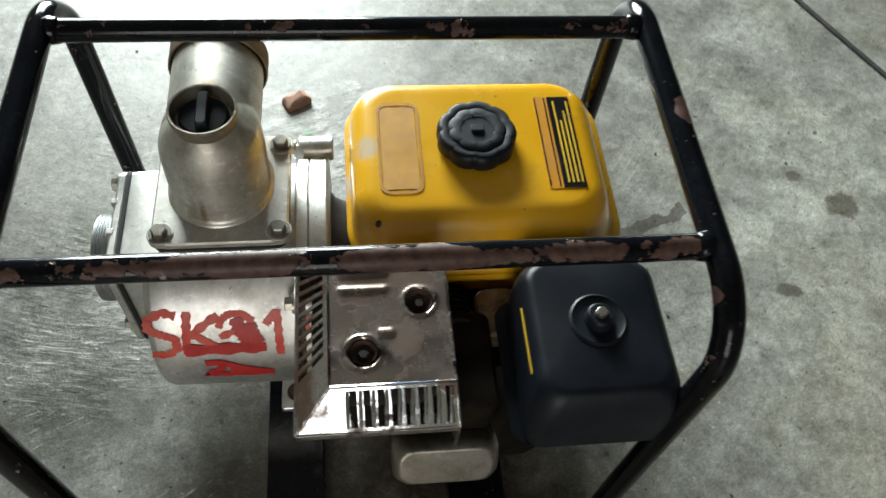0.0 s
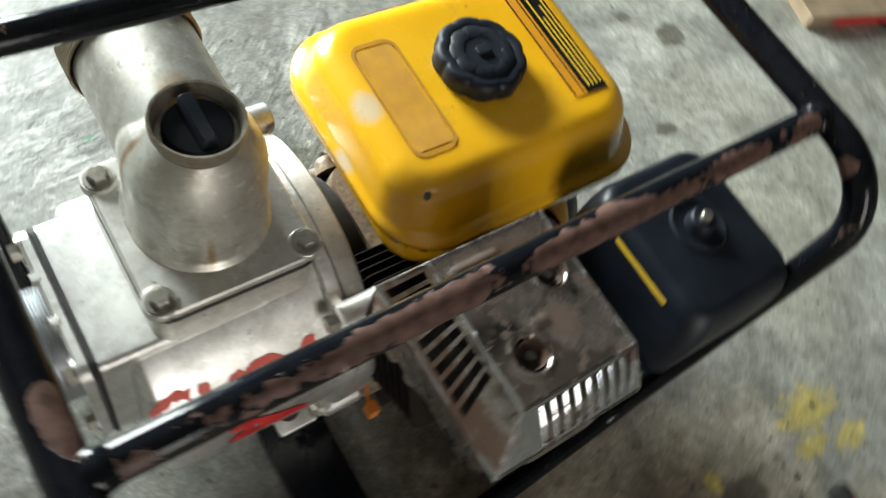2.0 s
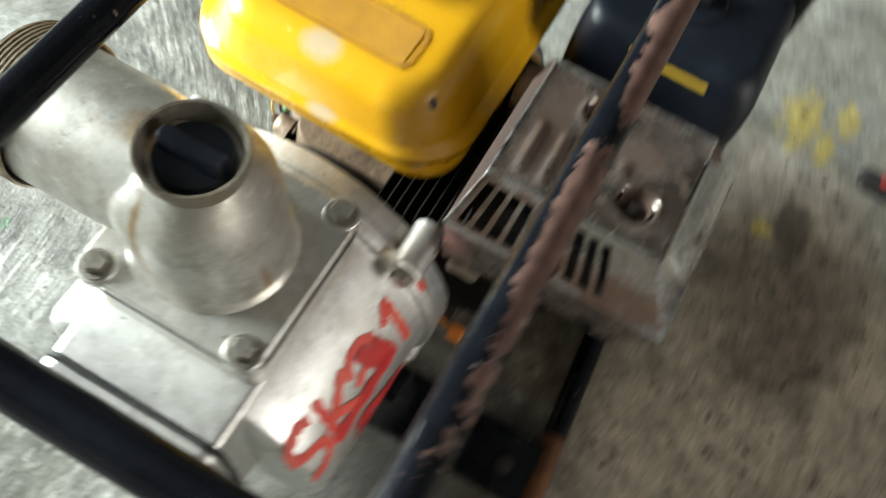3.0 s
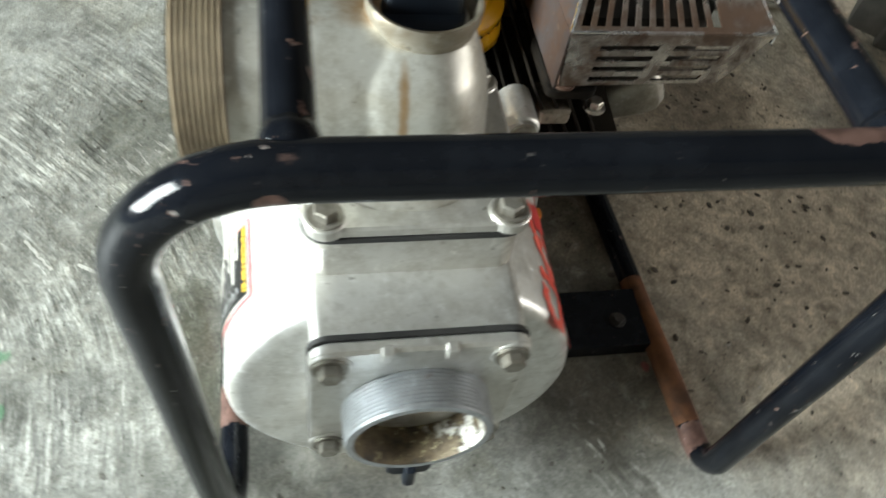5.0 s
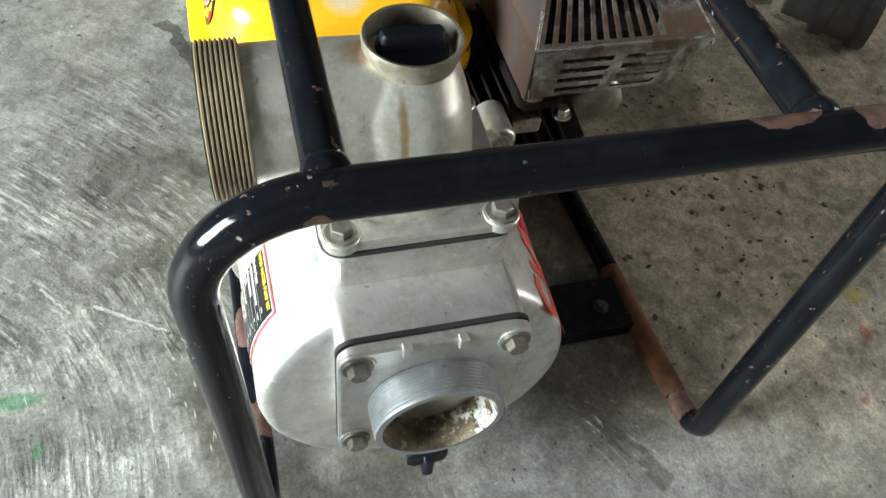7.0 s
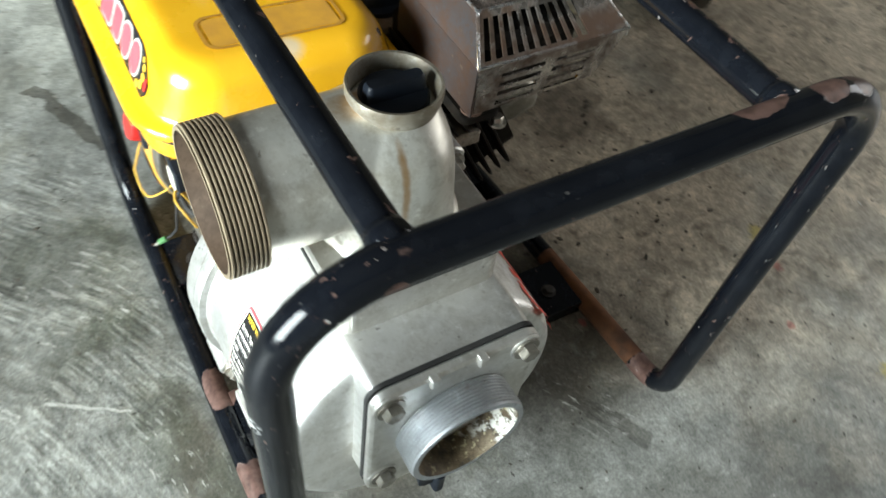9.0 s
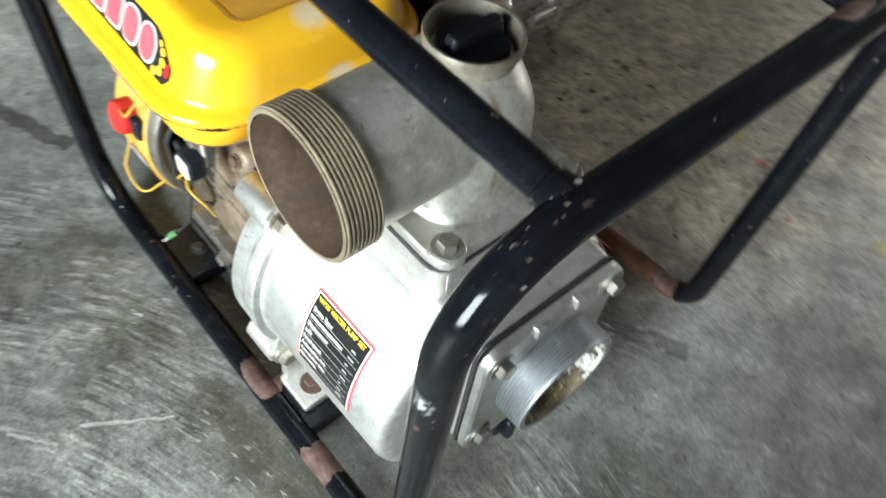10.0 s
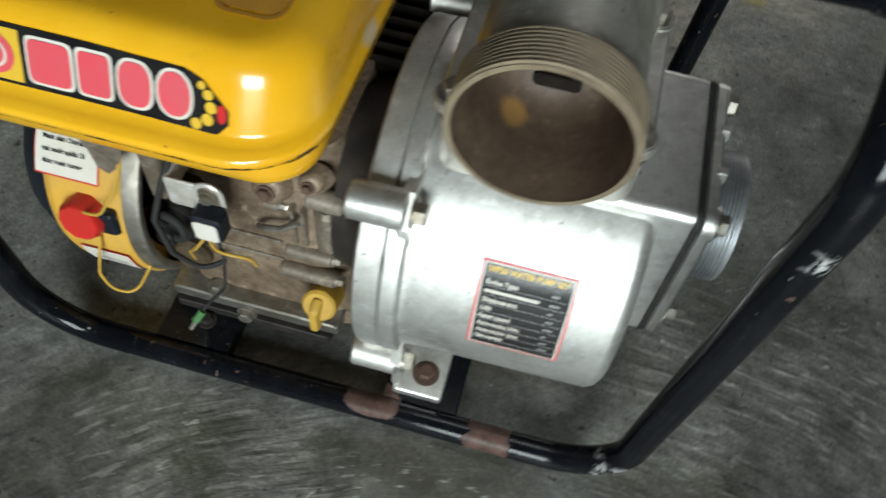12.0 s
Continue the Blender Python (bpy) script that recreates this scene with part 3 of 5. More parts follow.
    return ob


def loft(bm, rings, cap_first=True, cap_last=True, closed=True):
    vs = [[bm.verts.new(p) for p in ring] for ring in rings]
    n = len(vs[0])
    for a, b in zip(vs, vs[1:]):
        for i in range(n if closed else n - 1):
            j = (i + 1) % n
            bm.faces.new((a[i], a[j], b[j], b[i]))
    if cap_first:
        bm.faces.new(vs[0])
    if cap_last:
        bm.faces.new(vs[-1])
    return bm


def basis(axis):
    a = Vector(axis).normalized()
    u = a.orthogonal().normalized() if abs(a.z) < 0.9 else Vector((1, 0, 0))
    if abs(a.x) > 0.9:
        u = Vector((0, 1, 0))
    elif abs(a.y) > 0.9:
        u = Vector((1, 0, 0))
    v = a.cross(u).normalized()
    return a, u, v


def lathe(bm, origin, axis, profile, seg=32, cap_first=True, cap_last=True):
    """profile: (along, radius) pairs."""
    o = Vector(origin)
    a, u, v = basis(axis)
    rings = []
    for d, r in profile:
        rings.append([o + a * d + (u * math.cos(t) + v * math.sin(t)) * r for t in (2 * math.pi * i / seg for i in range(seg))])
    return loft(bm, rings, cap_first, cap_last)


def disc(bm, p0, p1, r, seg=24, edge=0.0):
    d = (Vector(p1) - Vector(p0)).length
    e = min(edge, d * 0.45, r * 0.45)
    prof = [(0, r - e), (e, r), (d - e, r), (d, r - e)] if e else [(0, r), (d, r)]
    return lathe(bm, p0, Vector(p1) - Vector(p0), prof, seg)


def smooth_path(points, radius, steps=7):
    """Rounds the corners of a polyline; radius may be one number or one per inner corner."""
    pts = [Vector(p) for p in points]
    out = [pts[0]]
    for i in range(1, len(pts) - 1):
        r = radius if isinstance(radius, (int, float)) else radius[i - 1]
        p, q, s = pts[i - 1], pts[i], pts[i + 1]
        d0, d1 = (p - q).normalized(), (s - q).normalized()
        half = d0.angle(d1) / 2
        cut = min(r / math.tan(half), (p - q).length * 0.98, (s - q).length * 0.98)
        a, b = q + d0 * cut, q + d1 * cut
        for k in range(steps + 1):
            t = k / steps
            # circular arc by normalised blend
            c = q + (d0 + d1).normalized() * (cut / math.cos(half))
            va, vb = a - c, b - c
            ang = va.angle(vb)
            w = (va * math.sin((1 - t) * ang) + vb * math.sin(t * ang)) / math.sin(ang)
            out.append(c + w)
    out.append(pts[-1])
    return out


def sweep(bm, points, r, seg=16, cap=True, taper=None):
    pts = [Vector(p) for p in points]
    up = None
    rings = []
    for i, p in enumerate(pts):
        a = (pts[min(i + 1, len(pts) - 1)] - pts[max(i - 1, 0)]).normalized()
        if up is None:
            up = a.orthogonal().normalized()
        up = (up - a * up.dot(a)).normalized()
        v = a.cross(up)
        rr = r if taper is None else r * taper(i / (len(pts) - 1))
        rings.append([p + (up * math.cos(t) + v * math.sin(t)) * rr for t in (2 * math.pi * k / seg for k in range(seg))])
    return loft(bm, rings, cap, cap)


def rounded(cx, cy, hx, hy, r, n=6):
    """Outline of a rounded rectangle, as (x, y) pairs."""
    r = min(r, hx * 0.99, hy * 0.99)
    out = []
    for sx, sy, a0 in ((1, 1, 0), (-1, 1, 90), (-1, -1, 180), (1, -1, 270)):
        for k in range(n + 1):
            a = radians(a0 + 90 * k / n)
            out.append((cx + sx * (hx - r) + r * math.cos(a), cy + sy * (hy - r) + r * math.sin(a)))
    return out


def stack(bm, levels, axis="z", n=6, cap_first=True, cap_last=True):
    """levels: (along, cx, cy, hx, hy, corner) rounded rectangles lofted along an axis."""
    rings = []
    for h, cx, cy, hx, hy, r in levels:
        o = rounded(cx, cy, hx, hy, r, n)
        rings.append([{"z": (a, b, h), "x": (h, a, b), "y": (a, h, b)}[axis] for a, b in o])
    return loft(bm, rings, cap_first, cap_last)


def slab(bm, lo, hi, r=0.003, e=0.0015, axis="z", n=4):
    """A block with rounded corners round one axis and softened rims."""
    i = "xyz".index(axis)
    a, b = [k for k in range(3) if k != i]
    ca, cb, ha, hb = (lo[a] + hi[a]) / 2, (lo[b] + hi[b]) / 2, (hi[a] - lo[a]) / 2, (hi[b] - lo[b]) / 2
    d = hi[i] - lo[i]
    e = min(e, d * 0.4, ha * 0.5, hb * 0.5)
    return stack(bm, [(lo[i], ca, cb, ha - e, hb - e, r), (lo[i] + e, ca, cb, ha, hb, r), (hi[i] - e, ca, cb, ha, hb, r), (hi[i], ca, cb, ha - e, hb - e, r)], axis, n)


def hex_bolt(parent, at, axis, r=0.008, h=0.006, washer=0.0115, mat=None, label=""):
    bm = bmesh.new()
    o, a = Vector(at), Vector(axis).normalized()
    lathe(bm, o, a, [(-0.0005, washer), (0.0015, washer), (0.0016, r * 0.9)], 18)
    lathe(bm, o + a * 0.0015, a, [(0, r), (h - 0.001, r), (h, r * 0.86)], 6)
    return part("bolt", bm, mat or STEEL, parent, label, 25)


def thread(bm, origin, axis, r, length, pitch, bore, seg=48, depth=0.0016):
    """A threaded pipe end: ridges outside, an open bore inside."""
    n = max(2, int(length / pitch))
    prof = []
    for i in range(n):
        d = i * pitch
        prof += [(d, r - depth), (d + pitch * 0.3, r), (d + pitch * 0.65, r), (d + pitch * 0.95, r - depth)]
    prof += [(length, r - 0.001), (length, bore)]
    return lathe(bm, origin, axis, prof, seg, False, False)


# ---- the room ----
def structure(name, bm, mat, label):
    return tagged(part(name, bm, mat), label, kind="structure")


def flat_box(lo, hi):
    bm = bmesh.new()
    bmesh.ops.create_cube(bm, size=1.0)
    for v in bm.verts:
        v.co = Vector([lo[k] + (v.co[k] + 0.5) * (hi[k] - lo[k]) for k in range(3)])
    return bm


X0, X1, Y0, Y1, TOP = -3.2, 4.2, -3.4, 2.7, 3.0
bm = bmesh.new()
bmesh.ops.create_grid(bm, x_segments=2, y_segments=2, size=6.0)
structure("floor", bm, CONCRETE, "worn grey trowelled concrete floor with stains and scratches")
BX0, BX1, BZ = -1.2, 0.2, 2.1
structure("wall_south", flat_box((X0, Y0 - 0.15, 0), (BX0, Y0, TOP)), PLASTER, "plain grey plastered wall beside a back doorway")
structure("wall_south", flat_box((BX1, Y0 - 0.15, 0), (X1, Y0, TOP)), PLASTER, "plain grey plastered wall beside a back doorway")
structure("wall_south", flat_box((BX0, Y0 - 0.15, BZ), (BX1, Y0, TOP)), PLASTER, "plain grey lintel over a back doorway")
structure("wall_west", flat_box((X0 - 0.15, Y0 - 0.15, 0), (X0, Y1 + 0.15, TOP)), PLASTER, "plain grey plastered wall")
structure("wall_east", flat_box((X1, Y0 - 0.15, 0), (X1 + 0.15, Y1 + 0.15, TOP)), PLASTER, "plain grey plastered wall")
DX0, DX1, DZ = -1.45, 0.45, 2.2
structure("wall_north", flat_box((X0, Y1, 0), (DX0, Y1 + 0.15, TOP)), PLASTER, "plain grey plastered wall beside a doorway")
structure("wall_north", flat_box((DX1, Y1, 0), (X1, Y1 + 0.15, TOP)), PLASTER, "plain grey plastered wall beside a doorway")
structure("wall_north", flat_box((DX0, Y1, DZ), (DX1, Y1 + 0.15, TOP)), PLASTER, "plain grey lintel over a wide doorway")
structure("ceiling", flat_box((X0 - 0.15, Y0 - 0.15, TOP), (X1 + 0.15, Y1 + 0.15, TOP + 0.12)), CEILING, "plain dark ceiling")

# ---- the machine ----
pump = new("water_pump")
tagged(pump, "petrol water pump in a chipped black tube frame, standing on concrete", "water pump")

TR = 0.0112  # tube radius of the hoops and rails
BR = 0.0098  # tube radius of the upper bars
HZ = 0.432   # height of the upper tubes
NEAR, FAR = -0.2075, 0.181  # the two lower rails


def end_hoop(x_far, x_near, far_low, near_low, y_far_top, y_near_top, y_near, rail_near, rail_far):
    bm = bmesh.new()
    pts = [(rail_far, FAR, TR), (far_low, FAR, TR), (x_far, y_far_top, HZ), (x_near, y_near_top, HZ), (near_low, y_near, TR), (rail_near, near_rail(rail_near), TR)]
    sweep(bm, smooth_path(pts, [0.062, 0.06, 0.06, 0.033], 10), TR, 24)
    return part("end_hoop", bm, PAINT, pump)


def near_rail(x):
    return NEAR + (x + 0.2) * 0.058


end_hoop(-0.2490, -0.2490, -0.2365, -0.2265, 0.1905, -0.1850, NEAR, -0.185, -0.16)
end_hoop(0.2575, 0.2530, 0.248, 0.239, 0.1890, -0.1745, near_rail(0.239), 0.17, 0.17)
for x0, x1, near, mat, label in ((-0.162, 0.172, False, PAINT, ""), (-0.032, 0.172, True, PAINT, ""), (-0.187, -0.030, True, PAINT_RUST, "lower rail rusted bare")):
    bm = bmesh.new()
    n = 12
    xs = [x0 + (x1 - x0) * k / n for k in range(n + 1)]
    sweep(bm, [(x, near_rail(x) if near else FAR, TR) for x in xs], TR - (0.0002 if mat is PAINT else 0.0003), 24)
    part("lower_rail", bm, mat, pump, label)
for y, mat, label in ((-0.1025, PAINT_WORN, "upper bar worn to brown primer"), (0.128, PAINT_CHIPPED, "")):
    bm = bmesh.new()
    sweep(bm, [(-0.2490 + TR * 0.6 + 0.4930 * k / 12, y, HZ) for k in range(13)], BR, 24)
    bar = part("upper_bar", bm, mat, pump, label)
    for x in (-0.2380, 0.2435):
        s = 1 if x > 0 else -1
        bm = bmesh.new()
        rings = []
        for d, r in ((-0.006, BR + 0.0003), (-0.002, BR + 0.0012), (0.002, BR + 0.0018), (0.006, BR + 0.0012), (0.008, BR - 0.002)):
            rings.append([(x + s * d, y + (r + 0.0003 * math.sin(7 * a + d * 900)) * math.cos(a), HZ + (r + 0.0003 * math.sin(9 * a)) * math.sin(a)) for a in (2 * math.pi * k / 28 for k in range(28))])
        loft(bm, rings)
        part("weld_bead", bm, PAINT, bar, "", 100)

# cross members between the lower rails
for x0, x1 in ((-0.107, -0.046), (0.088, 0.150)):
    bm = bmesh.new()
    prof = [(x0, 0.004), (x0, 0.0195), (x0 + 0.001, 0.0205), (x1 - 0.001, 0.0205), (x1, 0.0195), (x1, 0.004), (x1 - 0.004, 0.004), (x1 - 0.004, 0.0165), (x0 + 0.004, 0.0165), (x0 + 0.004, 0.004)]
    loft(bm, [[(x, y, z) for x, z in prof] for y in (near_rail(x0) + 0.0095, FAR - 0.008)])
    member = part("cross_member", bm, PAINT, pump)
    for y in (-0.167, -0.03, 0.15):
        hex_bolt(member, ((x0 + x1) / 2 - 0.004, y, 0.0208), (0, 0, 1), 0.0055, 0.004, 0.008, DARK_IRON_AND_CAVITY)

# pump casing
CY, CZ, CR = 0.062, 0.158, 0.113
bm = bmesh.new()
lathe(bm, (-0.2, CY, CZ), (1, 0, 0), [(0, 0.03), (0.0, 0.07), (0.0005, CR - 0.012), (0.002, CR - 0.006), (0.005, CR - 0.002), (0.010, CR), (0.0280, CR + 0.0003), (0.0284, CR + 0.0003), (0.138, CR + 0.002), (0.1415, CR + 0.0035), (0.1430, CR + 0.0085), (0.1445, CR + 0.0095), (0.1530, CR + 0.0095), (0.1545, CR + 0.0075)], 96)
for v in bm.verts:
    if v.co.x < -0.1718:
        v.co.z = min(v.co.z, 0.2638)  # flat under the suction housing's deck
casing = part("pump_casing", bm, ALLOY, pump, "bright cast aluminium pump casing")
bm = bmesh.new()
R = CR + 0.0095
lathe(bm, (-0.0458, CY, CZ), (1, 0, 0), [(0, R - 0.0025), (0.0012, R - 0.0004), (0.0165, R - 0.0006), (0.0185, R - 0.003), (0.0195, 0.10), (0.0205, 0.06)], 96)
cover = part("rear_cover", bm, ALLOY, pump)
bm = bmesh.new()
lathe(bm, (-0.0268, CY, CZ), (1, 0, 0), [(0, 0.085), (0.006, 0.078), (0.020, 0.072), (0.030, 0.070)], 64)
part("engine_adapter", bm, DARK_IRON_AND_CAVITY, cover)


def on_casing(x, deg, lift=0.0):
    """A point on the casing's flank: deg from the top, plus towards the near rail."""
    a = radians(deg)
    r = CR + 0.002 * min(1, max(0, (x + 0.19) / 0.128)) + lift
    return Vector((x, CY - r * math.sin(a), CZ + r * math.cos(a)))


# bosses round the rear cover, with bolts
for deg in (-45, 45, -128, 128):
    a = radians(deg)
    p = Vector((0, CY - 0.1305 * math.sin(a), CZ + 0.1305 * math.cos(a)))
    out = Vector((0, -math.sin(a), math.cos(a)))
    bm = bmesh.new()
    disc(bm, p + Vector((-0.0570, 0, 0)), p + Vector((-0.0215, 0, 0)), 0.0125, 24, 0.0015)
    side = out.cross(Vector((1, 0, 0)))
    for lo, hi in ((-0.0595, -0.0515),):
        q = [p - out * 0.03 + side * 0.034, p - out * 0.006 + side * 0.016, p + out * 0.004 + side * 0.0115, p + out * 0.004 - side * 0.0115, p - out * 0.006 - side * 0.016, p - out * 0.03 - side * 0.034]
        loft(bm, [[v + Vector((lo, 0, 0)) for v in q], [v + Vector((hi, 0, 0)) for v in q]])
    boss = part("cover_boss", bm, ALLOY, cover)
    hex_bolt(cover, p + Vector((-0.0600, 0, 0)), (-1, 0, 0), 0.0072, 0.007, 0.0095)

# feet
for y0, y1, by in ((0.112, 0.168, 0.149), (-0.040, 0.012, -0.020)):
    bm = bmesh.new()
    slab(bm, (-0.092, y0, 0.0205), (-0.052, y1, 0.029), 0.003, 0.001)
    slab(bm, (-0.058, y0 + 0.004, 0.027), (-0.050, y1 - 0.004, 0.062), 0.003, 0.001, "x")
    foot = part("foot", bm, ALLOY, casing)
    hex_bolt(foot, (-0.075, by, 0.0292), (0, 0, 1), 0.007, 0.005, 0.011, RUSTY)

# same casting as the casing; greyer alloy stands for its dimmer light
bm = bmesh.new()
stack(bm, [(0.215, -0.120, 0.0623, 0.0580, 0.0595, 0.012), (0.264, -0.120, 0.0623, 0.0580, 0.0595, 0.012), (0.296, -0.120, 0.0623, 0.0573, 0.0588, 0.012)])
part("outlet_pedestal", bm, PIPE, casing)
bm = bmesh.new()
stack(bm, [(-0.2170, 0.0620, 0.197, 0.0590, 0.0664, 0.006), (-0.205, 0.0620, 0.1971, 0.0595, 0.0670, 0.006), (-0.165, 0.0622, 0.1971, 0.0602, 0.0675, 0.006), (-0.10, 0.0625, 0.1971, 0.0604, 0.0675, 0.006)], "x")
part("suction_housing", bm, ALLOY, casing)
for y in (0.112, 0.028):
    bm = bmesh.new()
    slab(bm, (-0.1775, y - 0.0022, 0.2645), (-0.172, y + 0.0022, 0.288), 0.0015, 0.0006)
    part("casting_rib", bm, ALLOY, casing)
bm = bmesh.new()
slab(bm, (-0.1794, 0.0004, 0.2945), (-0.0605, 0.1242, 0.2985), 0.014, 0.0003)
part("gasket", bm, RUBBER, casing)
bm = bmesh.new()
slab(bm, (-0.2200, 0.0001, 0.1291), (-0.2165, 0.1239, 0.2654), 0.012, 0.0003, "x")
part("gasket", bm, RUBBER, casing)

# outlet elbow
bm = bmesh.new()
slab(bm, (-0.1790, 0.0008, 0.2985), (-0.0609, 0.1238, 0.3065), 0.014, 0.0015)
outlet = part("outlet_elbow", bm, PIPE, pump, "dull grey cast outlet elbow")
for x in (-0.1703, -0.0692):
    for y in (0.0125, 0.1113):
        bm = bmesh.new()
        disc(bm, (x, y, 0.300), (x, y, 0.3074), 0.0116, 24, 0.0006)
        part("bolt_pad", bm, PIPE, outlet)
FX, FY = -0.1212, 0.0635
bm = bmesh.new()
rings = []
for h, rx, front, back in ((0.304, 0.0475, 0.0475, 0.0475), (0.3075, 0.0472, 0.0472, 0.0472), (0.3092, 0.0448, 0.0448, 0.0455), (0.311, 0.0436, 0.0434, 0.0450), (0.322, 0.0436, 0.0424, 0.0440), (0.335, 0.0438, 0.0406, 0.0430), (0.348, 0.0438, 0.0392, 0.0435), (0.360, 0.0436, 0.0372, 0.0460), (0.370, 0.0424, 0.0346, 0.0475), (0.378, 0.0395, 0.0318, 0.0470), (0.385, 0.0342, 0.0289, 0.0420), (0.391, 0.0278, 0.0264, 0.0320), (0.394, 0.0254, 0.0252, 0.0254)):
    ring = []
    for k in range(56):
        ct, st = math.cos(2 * math.pi * k / 56), math.sin(2 * math.pi * k / 56)
        if st > 0:  # fuller towards the pipe
            ring.append((FX + rx * math.copysign(abs(ct) ** 0.72, ct), FY + back * st ** 0.72, h))
        else:
            ring.append((FX + rx * ct, FY + front * st, h))
    rings.append(ring)
loft(bm, rings)
lathe(bm, (FX, FY - 0.004, 0.3595), (0, 1, 0), [(0, 0.024), (0.008, 0.0340), (0.018, 0.0396), (0.0495, 0.0404), (0.0980, 0.0406), (0.0980, 0.0370), (0.0430, 0.0370), (0.0425, 0.010)], 56)
lathe(bm, (FX, FY + 0.006, 0.3050), (0, 0, 1), [(0, 0.0445), (0.010, 0.0410), (0.03, 0.037)], 40)
body = part("elbow_body", bm, NECK, outlet, "stained cast elbow with a flared filler neck", 180)
remesh = body.modifiers.new("remesh", "REMESH")
remesh.mode, remesh.voxel_size, remesh.use_smooth_shade = "VOXEL", 0.00115, True
ease = body.modifiers.new("ease", "SMOOTH")
ease.factor, ease.iterations = 0.5, 8
bm = bmesh.new()
lathe(bm, (FX, FY, 0.3885), (0, 0, 1), [(0, 0.0256), (0.0050, 0.0254), (0.0085, 0.0262), (0.0120, 0.0277), (0.0170, 0.0281), (0.0188, 0.0275), (0.0186, 0.0258), (0.0140, 0.0246), (0.0005, 0.0238)], 56, False, True)
part("filler_rim", bm, RIM, outlet)
bm = bmesh.new()
thread(bm, (FX, 0.1550, 0.3590), (0, 1, 0), 0.0444, 0.0235, 0.00255, 0.0408, depth=0.0016)
part("outlet_thread", bm, BRASSY, outlet, "dusty brass-coloured thread")
bm = bmesh.new()
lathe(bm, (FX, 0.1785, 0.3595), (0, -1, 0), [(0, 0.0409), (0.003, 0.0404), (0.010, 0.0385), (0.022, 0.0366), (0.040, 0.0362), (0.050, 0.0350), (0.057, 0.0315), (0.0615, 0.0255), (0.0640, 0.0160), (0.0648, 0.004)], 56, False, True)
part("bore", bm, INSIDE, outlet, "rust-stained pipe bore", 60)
# solid near-black block in place of the shaded slot at the elbow's bend
bm = bmesh.new()
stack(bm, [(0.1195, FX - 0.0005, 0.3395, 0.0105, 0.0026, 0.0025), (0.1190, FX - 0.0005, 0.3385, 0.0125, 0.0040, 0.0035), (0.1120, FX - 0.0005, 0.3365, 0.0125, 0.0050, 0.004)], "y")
part("throat", bm, CAVITY_BLACK, outlet, "near-black block standing for the shaded slot in the elbow")
for x in (-0.1703, -0.0692):
    for y in (0.0125, 0.1113):
        hex_bolt(outlet, (x, y, 0.3074), (0, 0, 1), 0.0070, 0.006, 0.0098, GREY_BOLT)
bm = bmesh.new()
lathe(bm, (FX, FY, 0.388), (0, 0, 1), [(0, 0.0238), (0.005, 0.0238), (0.006, 0.0206), (0.011, 0.0204), (0.0125, 0.019), (0.0125, 0.010)], 40)
stack(bm, [(0.397, FX, FY, 0.0058, 0.0190, 0.003), (0.4080, FX, FY, 0.0047, 0.0180, 0.003), (0.4098, FX, FY, 0.0036, 0.0166, 0.0025)])
plug = part("filler_plug", bm, PLASTIC, pump, "black plastic priming plug with a grip bar")

# suction flange
bm = bmesh.new()
slab(bm, (-0.2285, 0.0005, 0.1295), (-0.2200, 0.1235, 0.2650), 0.012, 0.0018, "x")
suction = part("suction_flange", bm, ALLOY, pump)
for y in (0.0123, 0.1118):
    for z in (0.153, 0.2525):
        bm = bmesh.new()
        disc(bm, (-0.226, y, z), (-0.2294, y, z), 0.0116, 24, 0.0006)
        part("bolt_pad", bm, ALLOY, suction)
for y in (0.082, 0.047):
    bm = bmesh.new()
    slab(bm, (-0.2315, y - 0.003, 0.2570), (-0.225, y + 0.003, 0.2660), 0.001, 0.0006)
    part("casting_nub", bm, ALLOY, suction)
bm = bmesh.new()
thread(bm, (-0.2285, 0.0612, 0.2), (-1, 0, 0), 0.0438, 0.0235, 0.0024, 0.0385, depth=0.0008)
part("suction_thread", bm, ALLOY_BRIGHT, suction)
bm = bmesh.new()
lathe(bm, (-0.2518, 0.0612, 0.2), (1, 0, 0), [(0, 0.0387), (0.003, 0.0372), (0.02, 0.036), (0.05, 0.032)], 48, False, False)
part("bore", bm, CRUST, suction, "crusted suction bore")
bm = bmesh.new()
lathe(bm, (-0.205, 0.0612, 0.2), (1, 0, 0), [(0, 0.034), (0.001, 0.01)], 32)
part("check_flap", bm, CRUST, suction)
for y in (0.0123, 0.1118):
    for z in (0.153, 0.2525):
        hex_bolt(suction, (-0.2294, y, z), (-1, 0, 0), 0.0070, 0.006, 0.0098, GREY_BOLT)
# drain knob
bm = bmesh.new()
disc(bm, (-0.196, 0.05, 0.062), (-0.212, 0.05, 0.060), 0.010, 18, 0.002)
stack(bm, [(-0.210, 0.05, 0.060, 0.016, 0.010, 0.005), (-0.216, 0.05, 0.060, 0.017, 0.010, 0.005), (-0.218, 0.05, 0.060, 0.014, 0.008, 0.004)], "x")
slab(bm, (-0.224, 0.0455, 0.040), (-0.212, 0.0545, 0.068), 0.003, 0.0015)
part("drain_knob", bm, PLASTIC, pump, "black plastic drain knob")


# red brush marks on the near flank: strokes as (x, deg) polylines
def stroke(bm, pts, width, lift):
    pts = [Vector(p) for p in pts]
    left, right = [], []
    n = 6
    fine = []
    for a, b in zip(pts, pts[1:]):
        fine += [a.lerp(b, k / n) for k in range(n)]
    fine.append(pts[-1])
    for i, p in enumerate(fine):
        d = fine[min(i + 1, len(fine) - 1)] - fine[max(i - 1, 0)]
